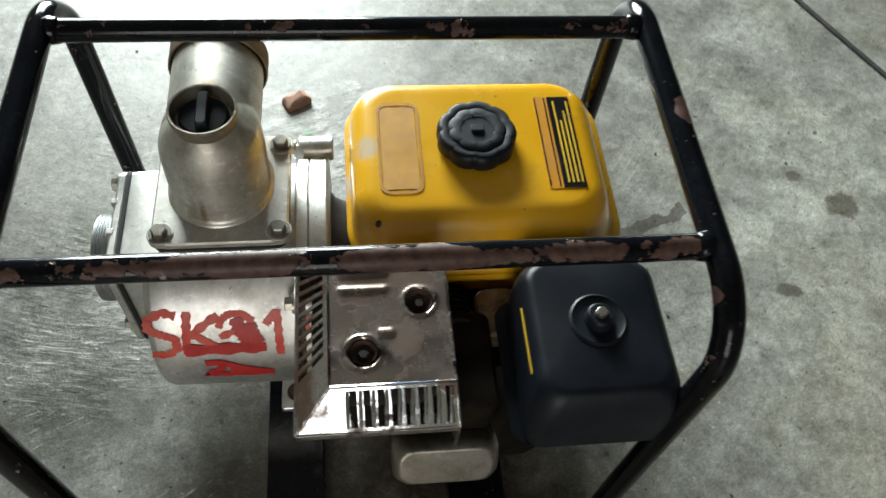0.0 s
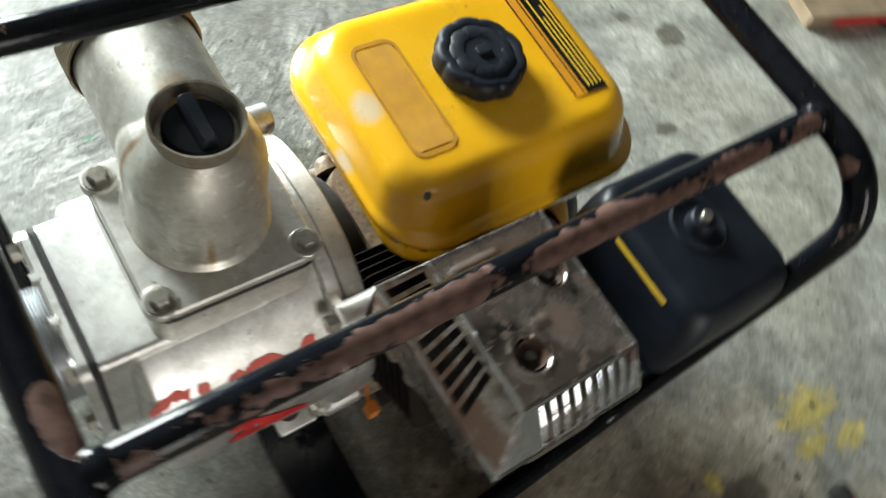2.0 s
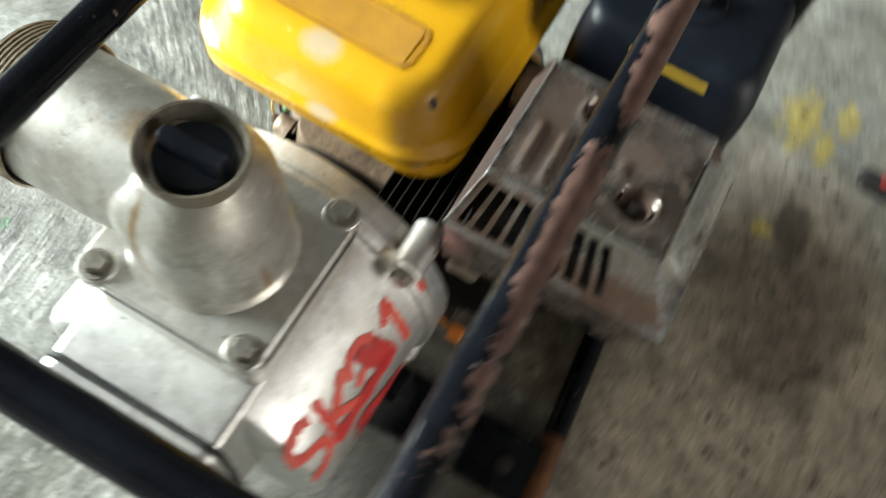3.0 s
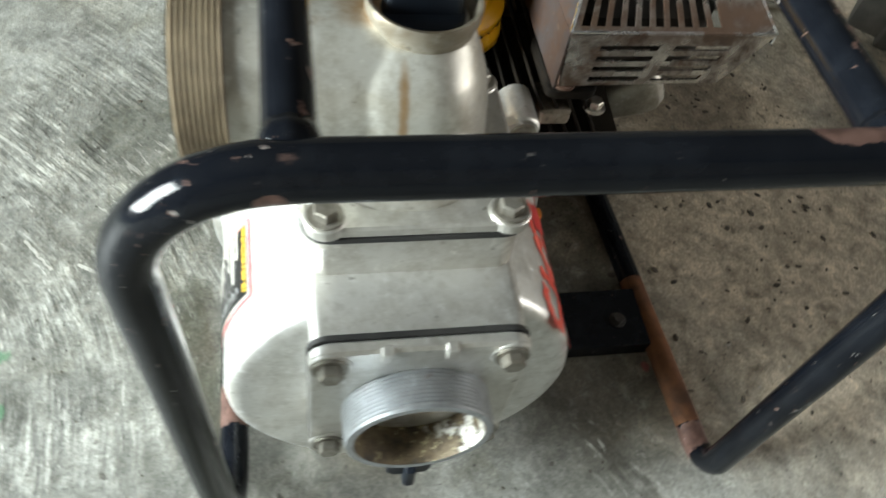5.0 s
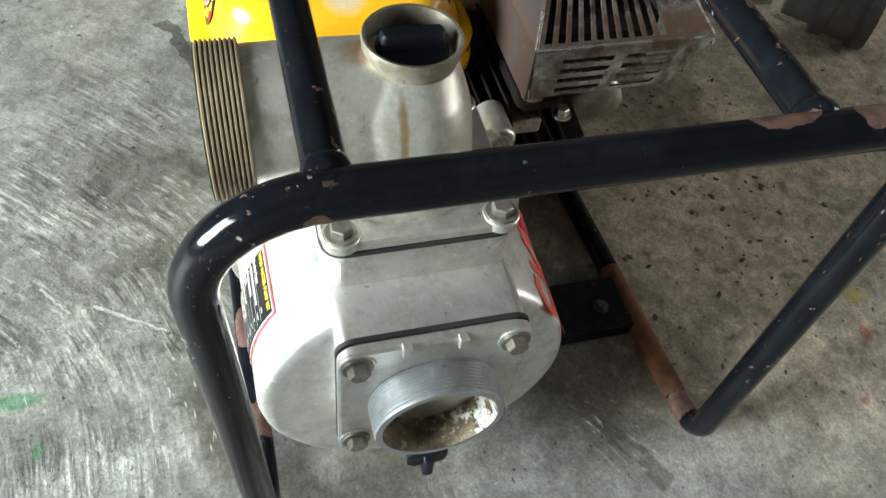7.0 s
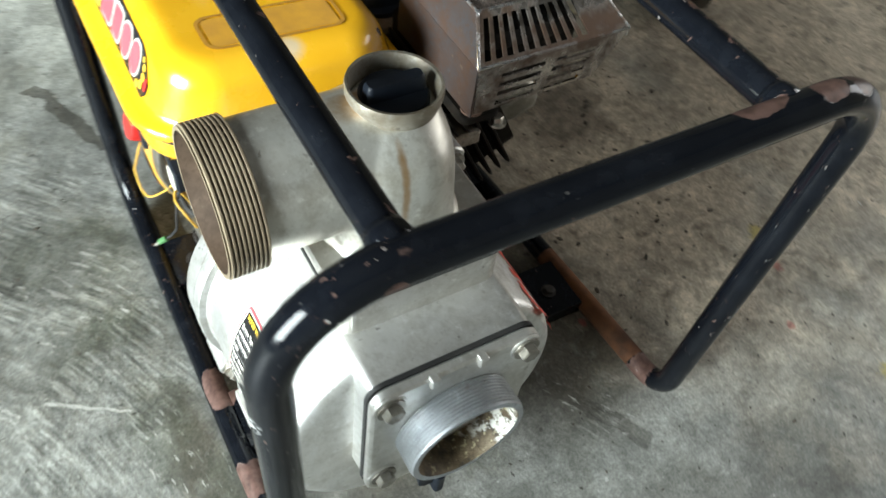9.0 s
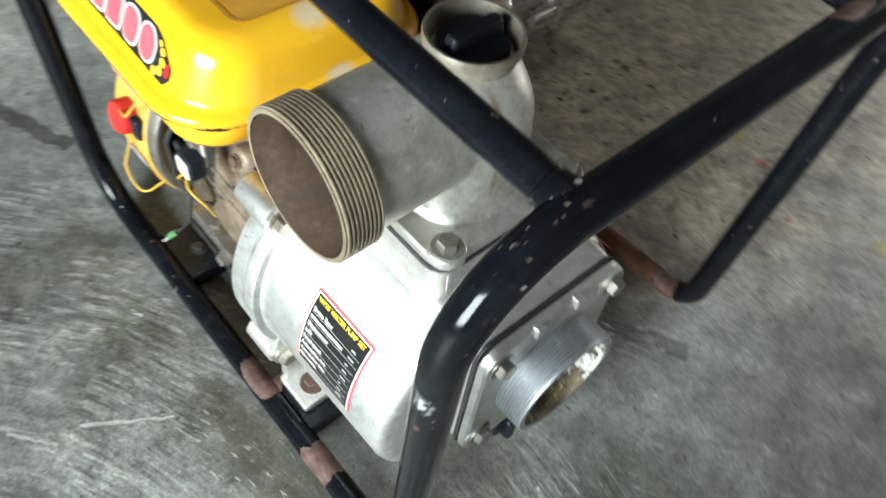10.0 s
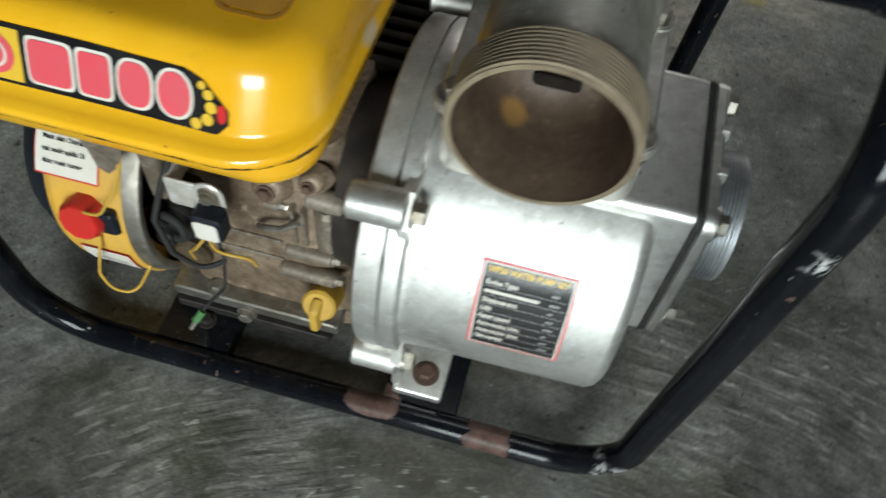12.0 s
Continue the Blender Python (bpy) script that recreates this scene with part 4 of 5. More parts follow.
        d = Vector((d.x, d.y * 0.002)).normalized()
        w = width * (0.9 + 0.22 * math.sin(i * 2.3 + p.x * 400))
        s = Vector((-d.y, d.x / 0.002)) * w / 2
        left.append(p + s)
        right.append(p - s)
    va = [bm.verts.new(on_casing(p.x, p.y, lift)) for p in left]
    vb = [bm.verts.new(on_casing(p.x, p.y, lift)) for p in right]
    for i in range(len(va) - 1):
        bm.faces.new((va[i], va[i + 1], vb[i + 1], vb[i]))


MARKS = (
    ([[(-0.170, 51), (-0.182, 49), (-0.195, 52), (-0.197, 57), (-0.188, 60), (-0.173, 63), (-0.172, 69), (-0.182, 73), (-0.196, 72)]], 0.009, RED_PAINT),
    ([[(-0.160, 49), (-0.162, 60), (-0.164, 73)], [(-0.132, 51), (-0.145, 56), (-0.160, 62)], [(-0.158, 60), (-0.143, 66), (-0.130, 71)]], 0.009, RED_PAINT),
    ([[(-0.132, 58), (-0.130, 54), (-0.122, 51), (-0.110, 51), (-0.102, 54), (-0.104, 58)], [(-0.118, 60), (-0.132, 63)]], 0.008, RED_PAINT),
    ([[(-0.089, 57), (-0.082, 52.5), (-0.0775, 50), (-0.0775, 62), (-0.077, 75)]], 0.0085, RED_PAINT),
    ([[(-0.166, 70.5), (-0.125, 70), (-0.090, 69.5)], [(-0.116, 53), (-0.112, 60), (-0.106, 66)], [(-0.104, 56), (-0.102, 62), (-0.096, 67)]], 0.0145, RED_DARK),
    ([[(-0.150, 80), (-0.134, 79.5), (-0.137, 86), (-0.152, 90), (-0.125, 90.5), (-0.086, 90)], [(-0.134, 80), (-0.114, 85), (-0.090, 89)], [(-0.128, 85.5), (-0.105, 89)]], 0.0095, RED_DARK),
)
for lines, width, mat in MARKS:
    bm = bmesh.new()
    for k, pts in enumerate(lines):
        stroke(bm, pts, width, (0.0006 if mat is RED_PAINT else 0.0011) + 0.00012 * k)
    part("brush_mark" if mat is RED_PAINT else "paint_smear", bm, mat, casing, "red brush-painted mark" if mat is RED_PAINT else "smeared dark red paint")


bm = bmesh.new()
stroke(bm, [(-0.0505, 49), (-0.0500, 54), (-0.0510, 60)], 0.0065, 0.0082)
part("paint_smear", bm, RED_PAINT, casing, "red brush mark on the flange rim")


# plates and writing
def writing(name, text, size, mapping, mat, parent, width=0.0):
    """Letters as a thin mesh, laid on a surface by mapping(u, v)."""
    data = bpy.data.curves.new(name, "FONT")
    data.body, data.size, data.resolution_u, data.offset = text, size, 2, size * 0.035
    tmp = bpy.data.objects.new(name, data)
    scene.collection.objects.link(tmp)
    me = bpy.data.meshes.new_from_object(tmp)
    bpy.data.objects.remove(tmp)
    bm = bmesh.new()
    bm.from_mesh(me)
    bpy.data.meshes.remove(me)
    span = max((v.co.x for v in bm.verts), default=1)
    k = width / span if width else 1
    for v in bm.verts:
        v.co = mapping(v.co.x * k, v.co.y)
    return part(name, bm, mat, parent)


def patch(bm, mapping, u0, u1, v0, v1, nu=8, nv=8):
    g = [[bm.verts.new(mapping(u0 + (u1 - u0) * i / nu, v0 + (v1 - v0) * j / nv)) for j in range(nv + 1)] for i in range(nu + 1)]
    for i in range(nu):
        for j in range(nv):
            bm.faces.new((g[i][j], g[i + 1][j], g[i + 1][j + 1], g[i][j + 1]))


PW, PH = 0.0588, 0.0695


def on_plate(lift):
    def f(u, v):  # u to the reader's right, v down the plate
        return on_casing(-0.1045 - u, -(54.2 + v / CR * 57.3), lift)
    return f


bm = bmesh.new()
patch(bm, on_plate(0.0006), 0, PW, 0, PH)
plate = part("data_plate", bm, PINK_LABEL, casing, "black data plate with a red rim and white writing")
bm = bmesh.new()
patch(bm, on_plate(0.0009), 0.0014, PW - 0.0014, 0.0014, PH - 0.0014)
part("plate_border", bm, WHITE_LABEL, plate)
bm = bmesh.new()
patch(bm, on_plate(0.0012), 0.0026, PW - 0.0026, 0.0026, PH - 0.0026)
part("plate_field", bm, BLACK_LABEL, plate)
ROW = (PH - 0.012) / 9
for i, (text, w) in enumerate((("WP30 WATER PUMP SET", 0.049), ("Engine Type:", 0.020), ("", 0.034), ("Displacement:", 0.022), ("Lift:", 0.007), ("Rated speed:", 0.020), ("Auto-suction high:", 0.027), ("Auto-suction time:", 0.027), ("Net weight:", 0.018))):
    base = 0.0072 + i * ROW + (0.002 if i else 0.0)
    up = on_plate(0.0016)
    if text:
        writing("plate_writing", text, 0.0052 if i == 0 else 0.0047, lambda u, v: up(0.0045 + u, base - v), GOLD_LABEL if i == 0 else WHITE_LABEL, plate, w)
    else:
        bm = bmesh.new()
        patch(bm, up, 0.0045, 0.0045 + w, base - 0.0026, base - 0.0004)
        part("plate_writing", bm, WHITE_LABEL, plate)
    if i:
        bm = bmesh.new()
        patch(bm, up, 0.004, PW - 0.004, base + 0.0010, base + 0.0015, 8, 1)
        part("plate_rule", bm, GREY_LABEL, plate)
        bm = bmesh.new()
        patch(bm, up, 0.045, 0.045 + 0.003 + 0.003 * ((i * 7) % 3) / 2, base - 0.0022, base - 0.0006, 3, 1)
        part("plate_writing", bm, GREY_LABEL, plate)

# ---- fuel tank: flat top, soft shoulders, rolled seam, shallow lower half ----
TX, TY = 0.1125, 0.0805
TOPZ = 0.3412
HX, HY = 0.1180, 0.0925
LEVELS = [(0.2870, 0.1190, 0.0790, 0.1270, 0.1063, 0.050), (0.2877, 0.1190, 0.0790, 0.1282, 0.1074, 0.051), (0.2922, 0.1190, 0.0790, 0.1284, 0.1076, 0.051), (0.2945, 0.1188, 0.0787, 0.1274, 0.1063, 0.050), (0.2962, 0.1175, 0.0780, 0.1240, 0.1015, 0.047), (0.2990, 0.1155, 0.0773, 0.1208, 0.0960, 0.044), (0.3012, 0.1153, 0.0771, 0.1202, 0.0951, 0.0435)]
LEVELS += [(h, TX, TY - 0.0036, HX - dx, HY - 0.0036 - dy, r) for h, dx, dy, r in ((0.3255, 0.0025, 0.0035, 0.039), (0.3305, 0.0045, 0.0058, 0.038), (0.3350, 0.0085, 0.0095, 0.035), (0.3385, 0.0135, 0.0135, 0.031), (0.3405, 0.0185, 0.0175, 0.027), (TOPZ, 0.0240, 0.0225, 0.024), (TOPZ + 0.0001, 0.03, 0.028, 0.02))]
TILT = 0.032  # the tank sits a little higher on the far side


def tilt(bm):
    for v in bm.verts:
        v.co.z += TILT * (v.co.y - 0.0805)


bm = bmesh.new()
stack(bm, LEVELS, "z", 9)
tilt(bm)
bmesh.ops.recalc_face_normals(bm, faces=bm.faces)
bm.normal_update()
tank_tree = BVHTree.FromBMesh(bm)
tank = part("fuel_tank", bm, YELLOW, pump, "glossy yellow steel fuel tank, scuffed and stained", 60)
bm = bmesh.new()
stack(bm, [(0.2640, 0.119, 0.0770, 0.0980, 0.0760, 0.026), (0.2652, 0.119, 0.0770, 0.1140, 0.0920, 0.028), (0.2690, 0.119, 0.0770, 0.1215, 0.0995, 0.031), (0.2740, 0.119, 0.0770, 0.1242, 0.1028, 0.034), (0.2800, 0.119, 0.0775, 0.1255, 0.1038, 0.038), (0.2871, 0.119, 0.0785, 0.1264, 0.1050, 0.044)], "z", 9)
tilt(bm)
part("lower_shell", bm, YELLOW, tank, "", 60)
prof = [(2 * math.pi * k / 108, 0.0342 + 0.0024 * abs(math.cos(4.5 * 2 * math.pi * k / 108)) ** 0.6) for k in range(108)]
bm = bmesh.new()
loft(bm, [[(0.110 + r * f * math.cos(a), 0.0795 + r * f * math.sin(a), h) for a, r in prof] for h, f in ((0.339, 0.90), (0.3415, 0.95), (0.3440, 1.0), (0.3535, 1.0), (0.3575, 0.96), (0.3590, 0.88), (0.3582, 0.76), (0.3575, 0.72), (0.3598, 0.66), (0.3600, 0.46), (0.3585, 0.42))])
cap = part("fuel_cap", bm, PLASTIC, tank, "ribbed black plastic fuel cap", 50)
bm = bmesh.new()
slab(bm, (0.104, 0.0755, 0.3575), (0.116, 0.0835, 0.3612), 0.002, 0.0008)
part("cap_emblem", bm, PLASTIC, cap)


def on_top(lift):
    def f(u, v):
        hit = tank_tree.ray_cast(Vector((u, v, 0.5)), Vector((0, 0, -1)))
        return hit[0] + hit[1].normalized() * lift * (1 if hit[1].z > 0 else -1)
    return f


def on_side(lift):
    def f(u, v):
        hit = tank_tree.ray_cast(Vector((u, 0.5, v)), Vector((0, -1, 0)))
        return hit[0] + hit[1].normalized() * lift * (1 if hit[1].y > 0 else -1)
    return f


bm = bmesh.new()
patch(bm, on_top(0.0006), 0.171, 0.2055, 0.024, 0.132, 24, 48)
warn = part("warning_sticker", bm, ORANGE_LABEL, tank, "black and orange warning sticker")
bm = bmesh.new()
patch(bm, on_top(0.0010), 0.184, 0.2052, 0.0245, 0.1315, 18, 48)
part("sticker_field", bm, BLACK_LABEL, warn)
for k in range(4):
    bm = bmesh.new()
    x = 0.1885 + 0.0042 * k
    patch(bm, on_top(0.0014), x, x + 0.0018, 0.030, 0.126 - 0.012 * ((k * 5) % 3), 2, 40)
    part("sticker_writing", bm, GOLD_LABEL, warn)
for a, b in ((0.1715, 0.1728), (0.1805, 0.1818)):
    bm = bmesh.new()
    patch(bm, on_top(0.0010), a, b, 0.026, 0.130, 2, 40)
    part("sticker_writing", bm, BLACK_LABEL, warn)
bm = bmesh.new()
O4 = rounded(0.040, 0.075, 0.0195, 0.052, 0.010, 4)
O4 = [p for a, b in zip(O4, O4[1:] + O4[:1]) for p in (a, ((a[0] + b[0]) / 2, (a[1] + b[1]) / 2))]
o = [p for a, b in zip(O4, O4[1:] + O4[:1]) for p in (a, ((a[0] * 2 + b[0]) / 3, (a[1] * 2 + b[1]) / 3), ((a[0] + 2 * b[0]) / 3, (a[1] + 2 * b[1]) / 3))]
f = on_top(0.0008)
ring = [bm.verts.new(f(*p)) for p in o]
inner = [bm.verts.new(f(0.040 + (p[0] - 0.040) * 0.88, 0.075 + (p[1] - 0.075) * 0.95)) for p in o]
for i in range(len(o)):
    j = (i + 1) % len(o)
    bm.faces.new((ring[i], ring[j], inner[j], inner[i]))
part("sticker_edge", bm, RESIDUE, tank, "brown glue edge of an old sticker")
bm = bmesh.new()
patch(bm, on_top(0.0005), 0.024, 0.056, 0.028, 0.122, 24, 48)
part("faded_sticker", bm, RESIDUE_PALE, tank, "faded remains of an old sticker")

# brand band on the tank's side, as plain coloured shapes
f = on_side(0.0007)
bm = bmesh.new()
edge_top = [(0.186, 0.3335), (0.12, 0.3335), (0.059, 0.3325), (0.049, 0.3290), (0.0355, 0.3155)]
edge_low = [(0.186, 0.3030), (0.12, 0.3032), (0.0865, 0.3030), (0.0415, 0.3022), (0.0355, 0.3085)]


def edge_at(edge, u):
    for (a, za), (b, zb) in zip(edge, edge[1:]):
        if b <= u <= a:
            return za + (zb - za) * (a - u) / (a - b)
    return edge[-1][1]


cols = [0.186 - 0.1505 * k / 90 for k in range(91)]
g = [[bm.verts.new(f(u, edge_at(edge_low, u) + (edge_at(edge_top, u) - edge_at(edge_low, u)) * j / 24)) for j in range(25)] for u in cols]
for i in range(90):
    for j in range(24):
        bm.faces.new((g[i][j], g[i + 1][j], g[i + 1][j + 1], g[i][j + 1]))
band = part("brand_band", bm, BLACK_LABEL, tank, "black band with red and white blocks")


def blob(u, v, ru, rv, lift, mat, n=18, power=2.0):
    bm = bmesh.new()
    fn = on_side(lift)
    c = bm.verts.new(fn(u, v))
    rings = []
    for s in range(1, 7):
        ring = []
        for k in range(n):
            a = 2 * math.pi * k / n
            ca, sa = math.cos(a) , math.sin(a)
            ring.append(bm.verts.new(fn(u + s / 6 * ru * math.copysign(abs(ca) ** (2 / power), ca), v + s / 6 * rv * math.copysign(abs(sa) ** (2 / power), sa))))
        rings.append(ring)
    for k in range(n):
        bm.faces.new((c, rings[0][k], rings[0][(k + 1) % n]))
        for a, b in zip(rings, rings[1:]):
            bm.faces.new((a[k], b[k], b[(k + 1) % n], a[(k + 1) % n]))
    part("band_shape", bm, mat, band)


bm = bmesh.new()
patch(bm, on_side(0.0011), 0.1500, 0.1830, 0.3050, 0.3315, 16, 24)
part("band_shape", bm, GOLD_LABEL, band)
blob(0.1660, 0.3182, 0.0125, 0.0108, 0.0016, PINK_LABEL)
blob(0.1660, 0.3182, 0.0085, 0.0076, 0.0019, WHITE_LABEL, 18)
blob(0.1660, 0.3182, 0.0070, 0.0062, 0.0022, PINK_LABEL, 18)
for u, v, ru, rv, power in ((0.1335, 0.3183, 0.0135, 0.0124, 7.0), (0.1085, 0.3183, 0.0104, 0.0124, 7.0), (0.0862, 0.3183, 0.0104, 0.0128, 2.8), (0.0645, 0.3183, 0.0104, 0.0128, 2.3)):
    blob(u, v, ru, rv, 0.0012, WHITE_LABEL, 28, power)
    blob(u, v, ru - 0.0016, rv - 0.0016, 0.0017, PINK_LABEL, 28, power)
for u, v, r in ((0.0497, 0.3262, 0.0022), (0.0462, 0.3220, 0.0028), (0.0448, 0.3157, 0.0032), (0.0468, 0.3092, 0.0033), (0.0530, 0.3060, 0.0031)):
    blob(u, v, r, r, 0.0013, GOLD_LABEL, 12)
blob(0.0390, 0.3135, 0.0026, 0.0050, 0.0013, RED_LABEL, 12)


# ---- muffler: dark silencer inside a slotted chromed guard ----
def panel(bm, quad, slots, thick=0.0016):
    """A plate between four corners (u along 0-1, v along 0-3), with slots (u0, u1, v0, v1) cut through."""
    a, b, c, d = [Vector(p) for p in quad]
    us = sorted({0.0, 1.0, *[s[0] for s in slots], *[s[1] for s in slots]})
    vs = sorted({0.0, 1.0, *[s[2] for s in slots], *[s[3] for s in slots]})
    nrm = (b - a).cross(d - a).normalized() * thick
    grid = {}

    def vert(i, j, k):
        if (i, j, k) not in grid:
            u, v = us[i], vs[j]
            p = a.lerp(b, u).lerp(d.lerp(c, u), v) + nrm * (k - 0.5)
            grid[i, j, k] = bm.verts.new(p)
        return grid[i, j, k]

    def solid(i, j):
        if not (0 <= i < len(us) - 1 and 0 <= j < len(vs) - 1):
            return False
        u, v = (us[i] + us[i + 1]) / 2, (vs[j] + vs[j + 1]) / 2
        return not any(s[0] < u < s[1] and s[2] < v < s[3] for s in slots)

    for i in range(len(us) - 1):
        for j in range(len(vs) - 1):
            if not solid(i, j):
                continue
            for k in (0, 1):
                bm.faces.new([vert(i, j, k), vert(i + 1, j, k), vert(i + 1, j + 1, k), vert(i, j + 1, k)])
            for di, dj, e in ((-1, 0, ((0, 0), (0, 1))), (1, 0, ((1, 0), (1, 1))), (0, -1, ((0, 0), (1, 0))), (0, 1, ((0, 1), (1, 1)))):
                if not solid(i + di, j + dj):
                    (p, q), (r, s) = e
                    bm.faces.new([vert(i + p, j + q, 0), vert(i + r, j + s, 0), vert(i + r, j + s, 1), vert(i + p, j + q, 1)])


MZ0, MZ1, MZ2 = 0.284, 0.330, 0.3595
LO = dict(x0=-0.051, x1=0.069, y0=-0.186, y1=-0.046)
HI = dict(x0=-0.025, x1=0.066, y0=-0.163, y1=-0.056)
bm = bmesh.new()
slab(bm, (LO["x0"] + 0.012, LO["y0"] + 0.034, MZ0 + 0.004), (LO["x1"] - 0.006, LO["y1"] - 0.006, MZ1 + 0.010), 0.02, 0.008)
muffler = part("muffler", bm, DARK_IRON_AND_CAVITY, pump, "sooty muffler under a rusty chromed guard")


def guard(name, quad, slots, mat):
    bm = bmesh.new()
    panel(bm, quad, slots)
    return part(name, bm, mat, muffler)


def corner(d, z, sx, sy):
    return (d["x0" if sx < 0 else "x1"], d["y0" if sy < 0 else "y1"], z)


guard("guard_slope", (corner(LO, MZ1, -1, -1), corner(LO, MZ1, -1, 1), corner(HI, MZ2, -1, 1), corner(HI, MZ2, -1, -1)), [(0.27 + 0.072 * k, 0.27 + 0.072 * k + 0.046, 0.10, 0.86) for k in range(10)], CHROME_RUST)
low_left = (HI["x0"], LO["y0"], MZ1)
guard("guard_slope", (low_left, corner(LO, MZ1, 1, -1), corner(HI, MZ2, 1, -1), corner(HI, MZ2, -1, -1)), [(0.15 + 0.108 * k, 0.15 + 0.108 * k + 0.058, 0.10, 0.92) for k in range(8)], CHROME)
bm = bmesh.new()
loft(bm, [[Vector(p) + Vector((0, d, 0)) for p in (corner(LO, MZ1, -1, -1), low_left, corner(HI, MZ2, -1, -1))] for d in (-0.0006, 0.0006)])
part("guard_corner", bm, CHROME, muffler)
for k in range(9):
    bm = bmesh.new()
    x = HI["x0"] + (HI["x1"] - HI["x0"]) * (0.125 + 0.1035 * k) + 0.0008
    a, b = Vector((x, LO["y0"] + 0.0025, MZ1 + 0.003)), Vector((x, HI["y0"] - 0.002, MZ2 - 0.003))
    sweep(bm, [a.lerp(b, t / 6) + Vector((0, -0.001, 0.001)) * math.sin(math.pi * t / 6) for t in range(7)], 0.0017, 8)
    part("louvre", bm, CHROME, muffler)
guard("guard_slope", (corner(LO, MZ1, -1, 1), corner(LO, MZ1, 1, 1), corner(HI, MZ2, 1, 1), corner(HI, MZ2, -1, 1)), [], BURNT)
guard("guard_slope", (corner(LO, MZ1, 1, -1), corner(LO, MZ1, 1, 1), corner(HI, MZ2, 1, 1), corner(HI, MZ2, 1, -1)), [], CHROME)
side = [(u, u + 0.30, v, v + 0.10) for u in (0.16, 0.54) for v in (0.08, 0.28, 0.48, 0.68)]
guard("guard_side", ((-0.045, -0.166, MZ0), (-0.048, -0.050, MZ0), corner(LO, MZ1, -1, 1), corner(LO, MZ1, -1, -1)), side, CHROME_RUST)
guard("guard_side", (corner(LO, MZ1 - 0.008, -1, -1), corner(LO, MZ1 - 0.008, 1, -1), corner(LO, MZ1, 1, -1), corner(LO, MZ1, -1, -1)), [], CHROME)
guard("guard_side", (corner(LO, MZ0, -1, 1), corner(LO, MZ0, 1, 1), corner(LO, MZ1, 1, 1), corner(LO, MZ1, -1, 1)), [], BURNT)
guard("guard_side", (corner(LO, MZ0, 1, -1), corner(LO, MZ0, 1, 1), corner(LO, MZ1, 1, 1), corner(LO, MZ1, 1, -1)), [], CHROME_RUST)
# bright rolled edges of the hood
bm = bmesh.new()
for a, b in (((HI, MZ2, -1, -1), (LO, MZ1, -1, -1)), ((HI, MZ2, 1, -1), (LO, MZ1, 1, -1)), ((HI, MZ2, -1, -1), (HI, MZ2, 1, -1)), ((LO, MZ1, -1, -1), (LO, MZ1, 1, -1)), ((LO, MZ1, -1, -1), (LO, MZ1, -1, 1)), ((HI, MZ2, -1, 1), (LO, MZ1, -1, 1)), ((HI, MZ2, -1, -1), (HI, MZ2, -1, 1)), ((HI, MZ2, -1, 1), (HI, MZ2, 1, 1)), ((HI, MZ2, 1, -1), (HI, MZ2, 1, 1))):
    sweep(bm, [corner(*a), corner(*b)], 0.0014, 8)
part("guard_edge", bm, CHROME, muffler)
# top plate with two dimples and embossed ribs
NX, NY = 46, 54
HOLES = ((0.000, -0.137, 0.0125), (0.044, -0.096, 0.0115))


def top_height(x, y):
    z = MZ2 + 0.0006
    for hx, hy, r in HOLES:
        d = math.hypot(x - hx, y - hy) / r
        if d < 1.25:
            z += 0.0016 * math.exp(-((d - 1.05) / 0.16) ** 2)
        if d < 1.0:
            z -= 0.007 * min(1, (1 - d) * 2.2)
    for y0 in (-0.069, -0.084):
        if -0.018 < x < 0.022 and abs(y - y0) < 0.004:
            z += 0.0022 * math.cos((y - y0) / 0.004 * math.pi / 2) * min(1, min(x + 0.018, 0.022 - x) / 0.003)
    if 0.012 < x < 0.024 and -0.124 < y < -0.118:
        z += 0.0016
    z += 0.00022 * math.sin(x * 120 + 1.3) * math.sin(y * 95)
    return z


bm = bmesh.new()
g = [[None] * (NY + 1) for _ in range(NX + 1)]
for i in range(NX + 1):
    for j in range(NY + 1):
        x = HI["x0"] + (HI["x1"] - HI["x0"]) * i / NX
        y = HI["y0"] + (HI["y1"] - HI["y0"]) * j / NY
        g[i][j] = bm.verts.new((x, y, top_height(x, y)))
for i in range(NX):
    for j in range(NY):
        bm.faces.new((g[i][j], g[i + 1][j], g[i + 1][j + 1], g[i][j + 1]))
part("guard_top", bm, CHROME_BROWNED, muffler, "rust-spotted chromed top with two dimpled screw holes", 60)
for hx, hy, r in HOLES:
    bm = bmesh.new()
    lathe(bm, (hx, hy, MZ2), (0, 0, 1), [(0.0012, 0.0098), (-0.001, 0.0092), (-0.0055, 0.0075), (-0.0058, 0.003)], 24, False, True)
    part("screw_recess", bm, RUSTY, muffler, "rusty screw recess")
    hex_bolt(muffler, (hx, hy, MZ2 - 0.0055), (0, 0, 1), 0.0040, 0.003, 0.005, DARK_IRON_AND_CAVITY)
# near-black exhaust flange under the guard
bm = bmesh.new()
slab(bm, (-0.040, -0.085, 0.262), (0.020, -0.048, 0.272), 0.008, 0.002)
disc(bm, (-0.028, -0.066, 0.270), (-0.028, -0.066, 0.292), 0.010, 18, 0.002)
part("exhaust_flange", bm, CAVITY_BLACK, muffler)
hex_bolt(muffler, (-0.032, -0.060, 0.2725), (0, 0, 1), 0.007, 0.008, 0.009, RUSTY)

# ---- air cleaner ----
bm = bmesh.new()
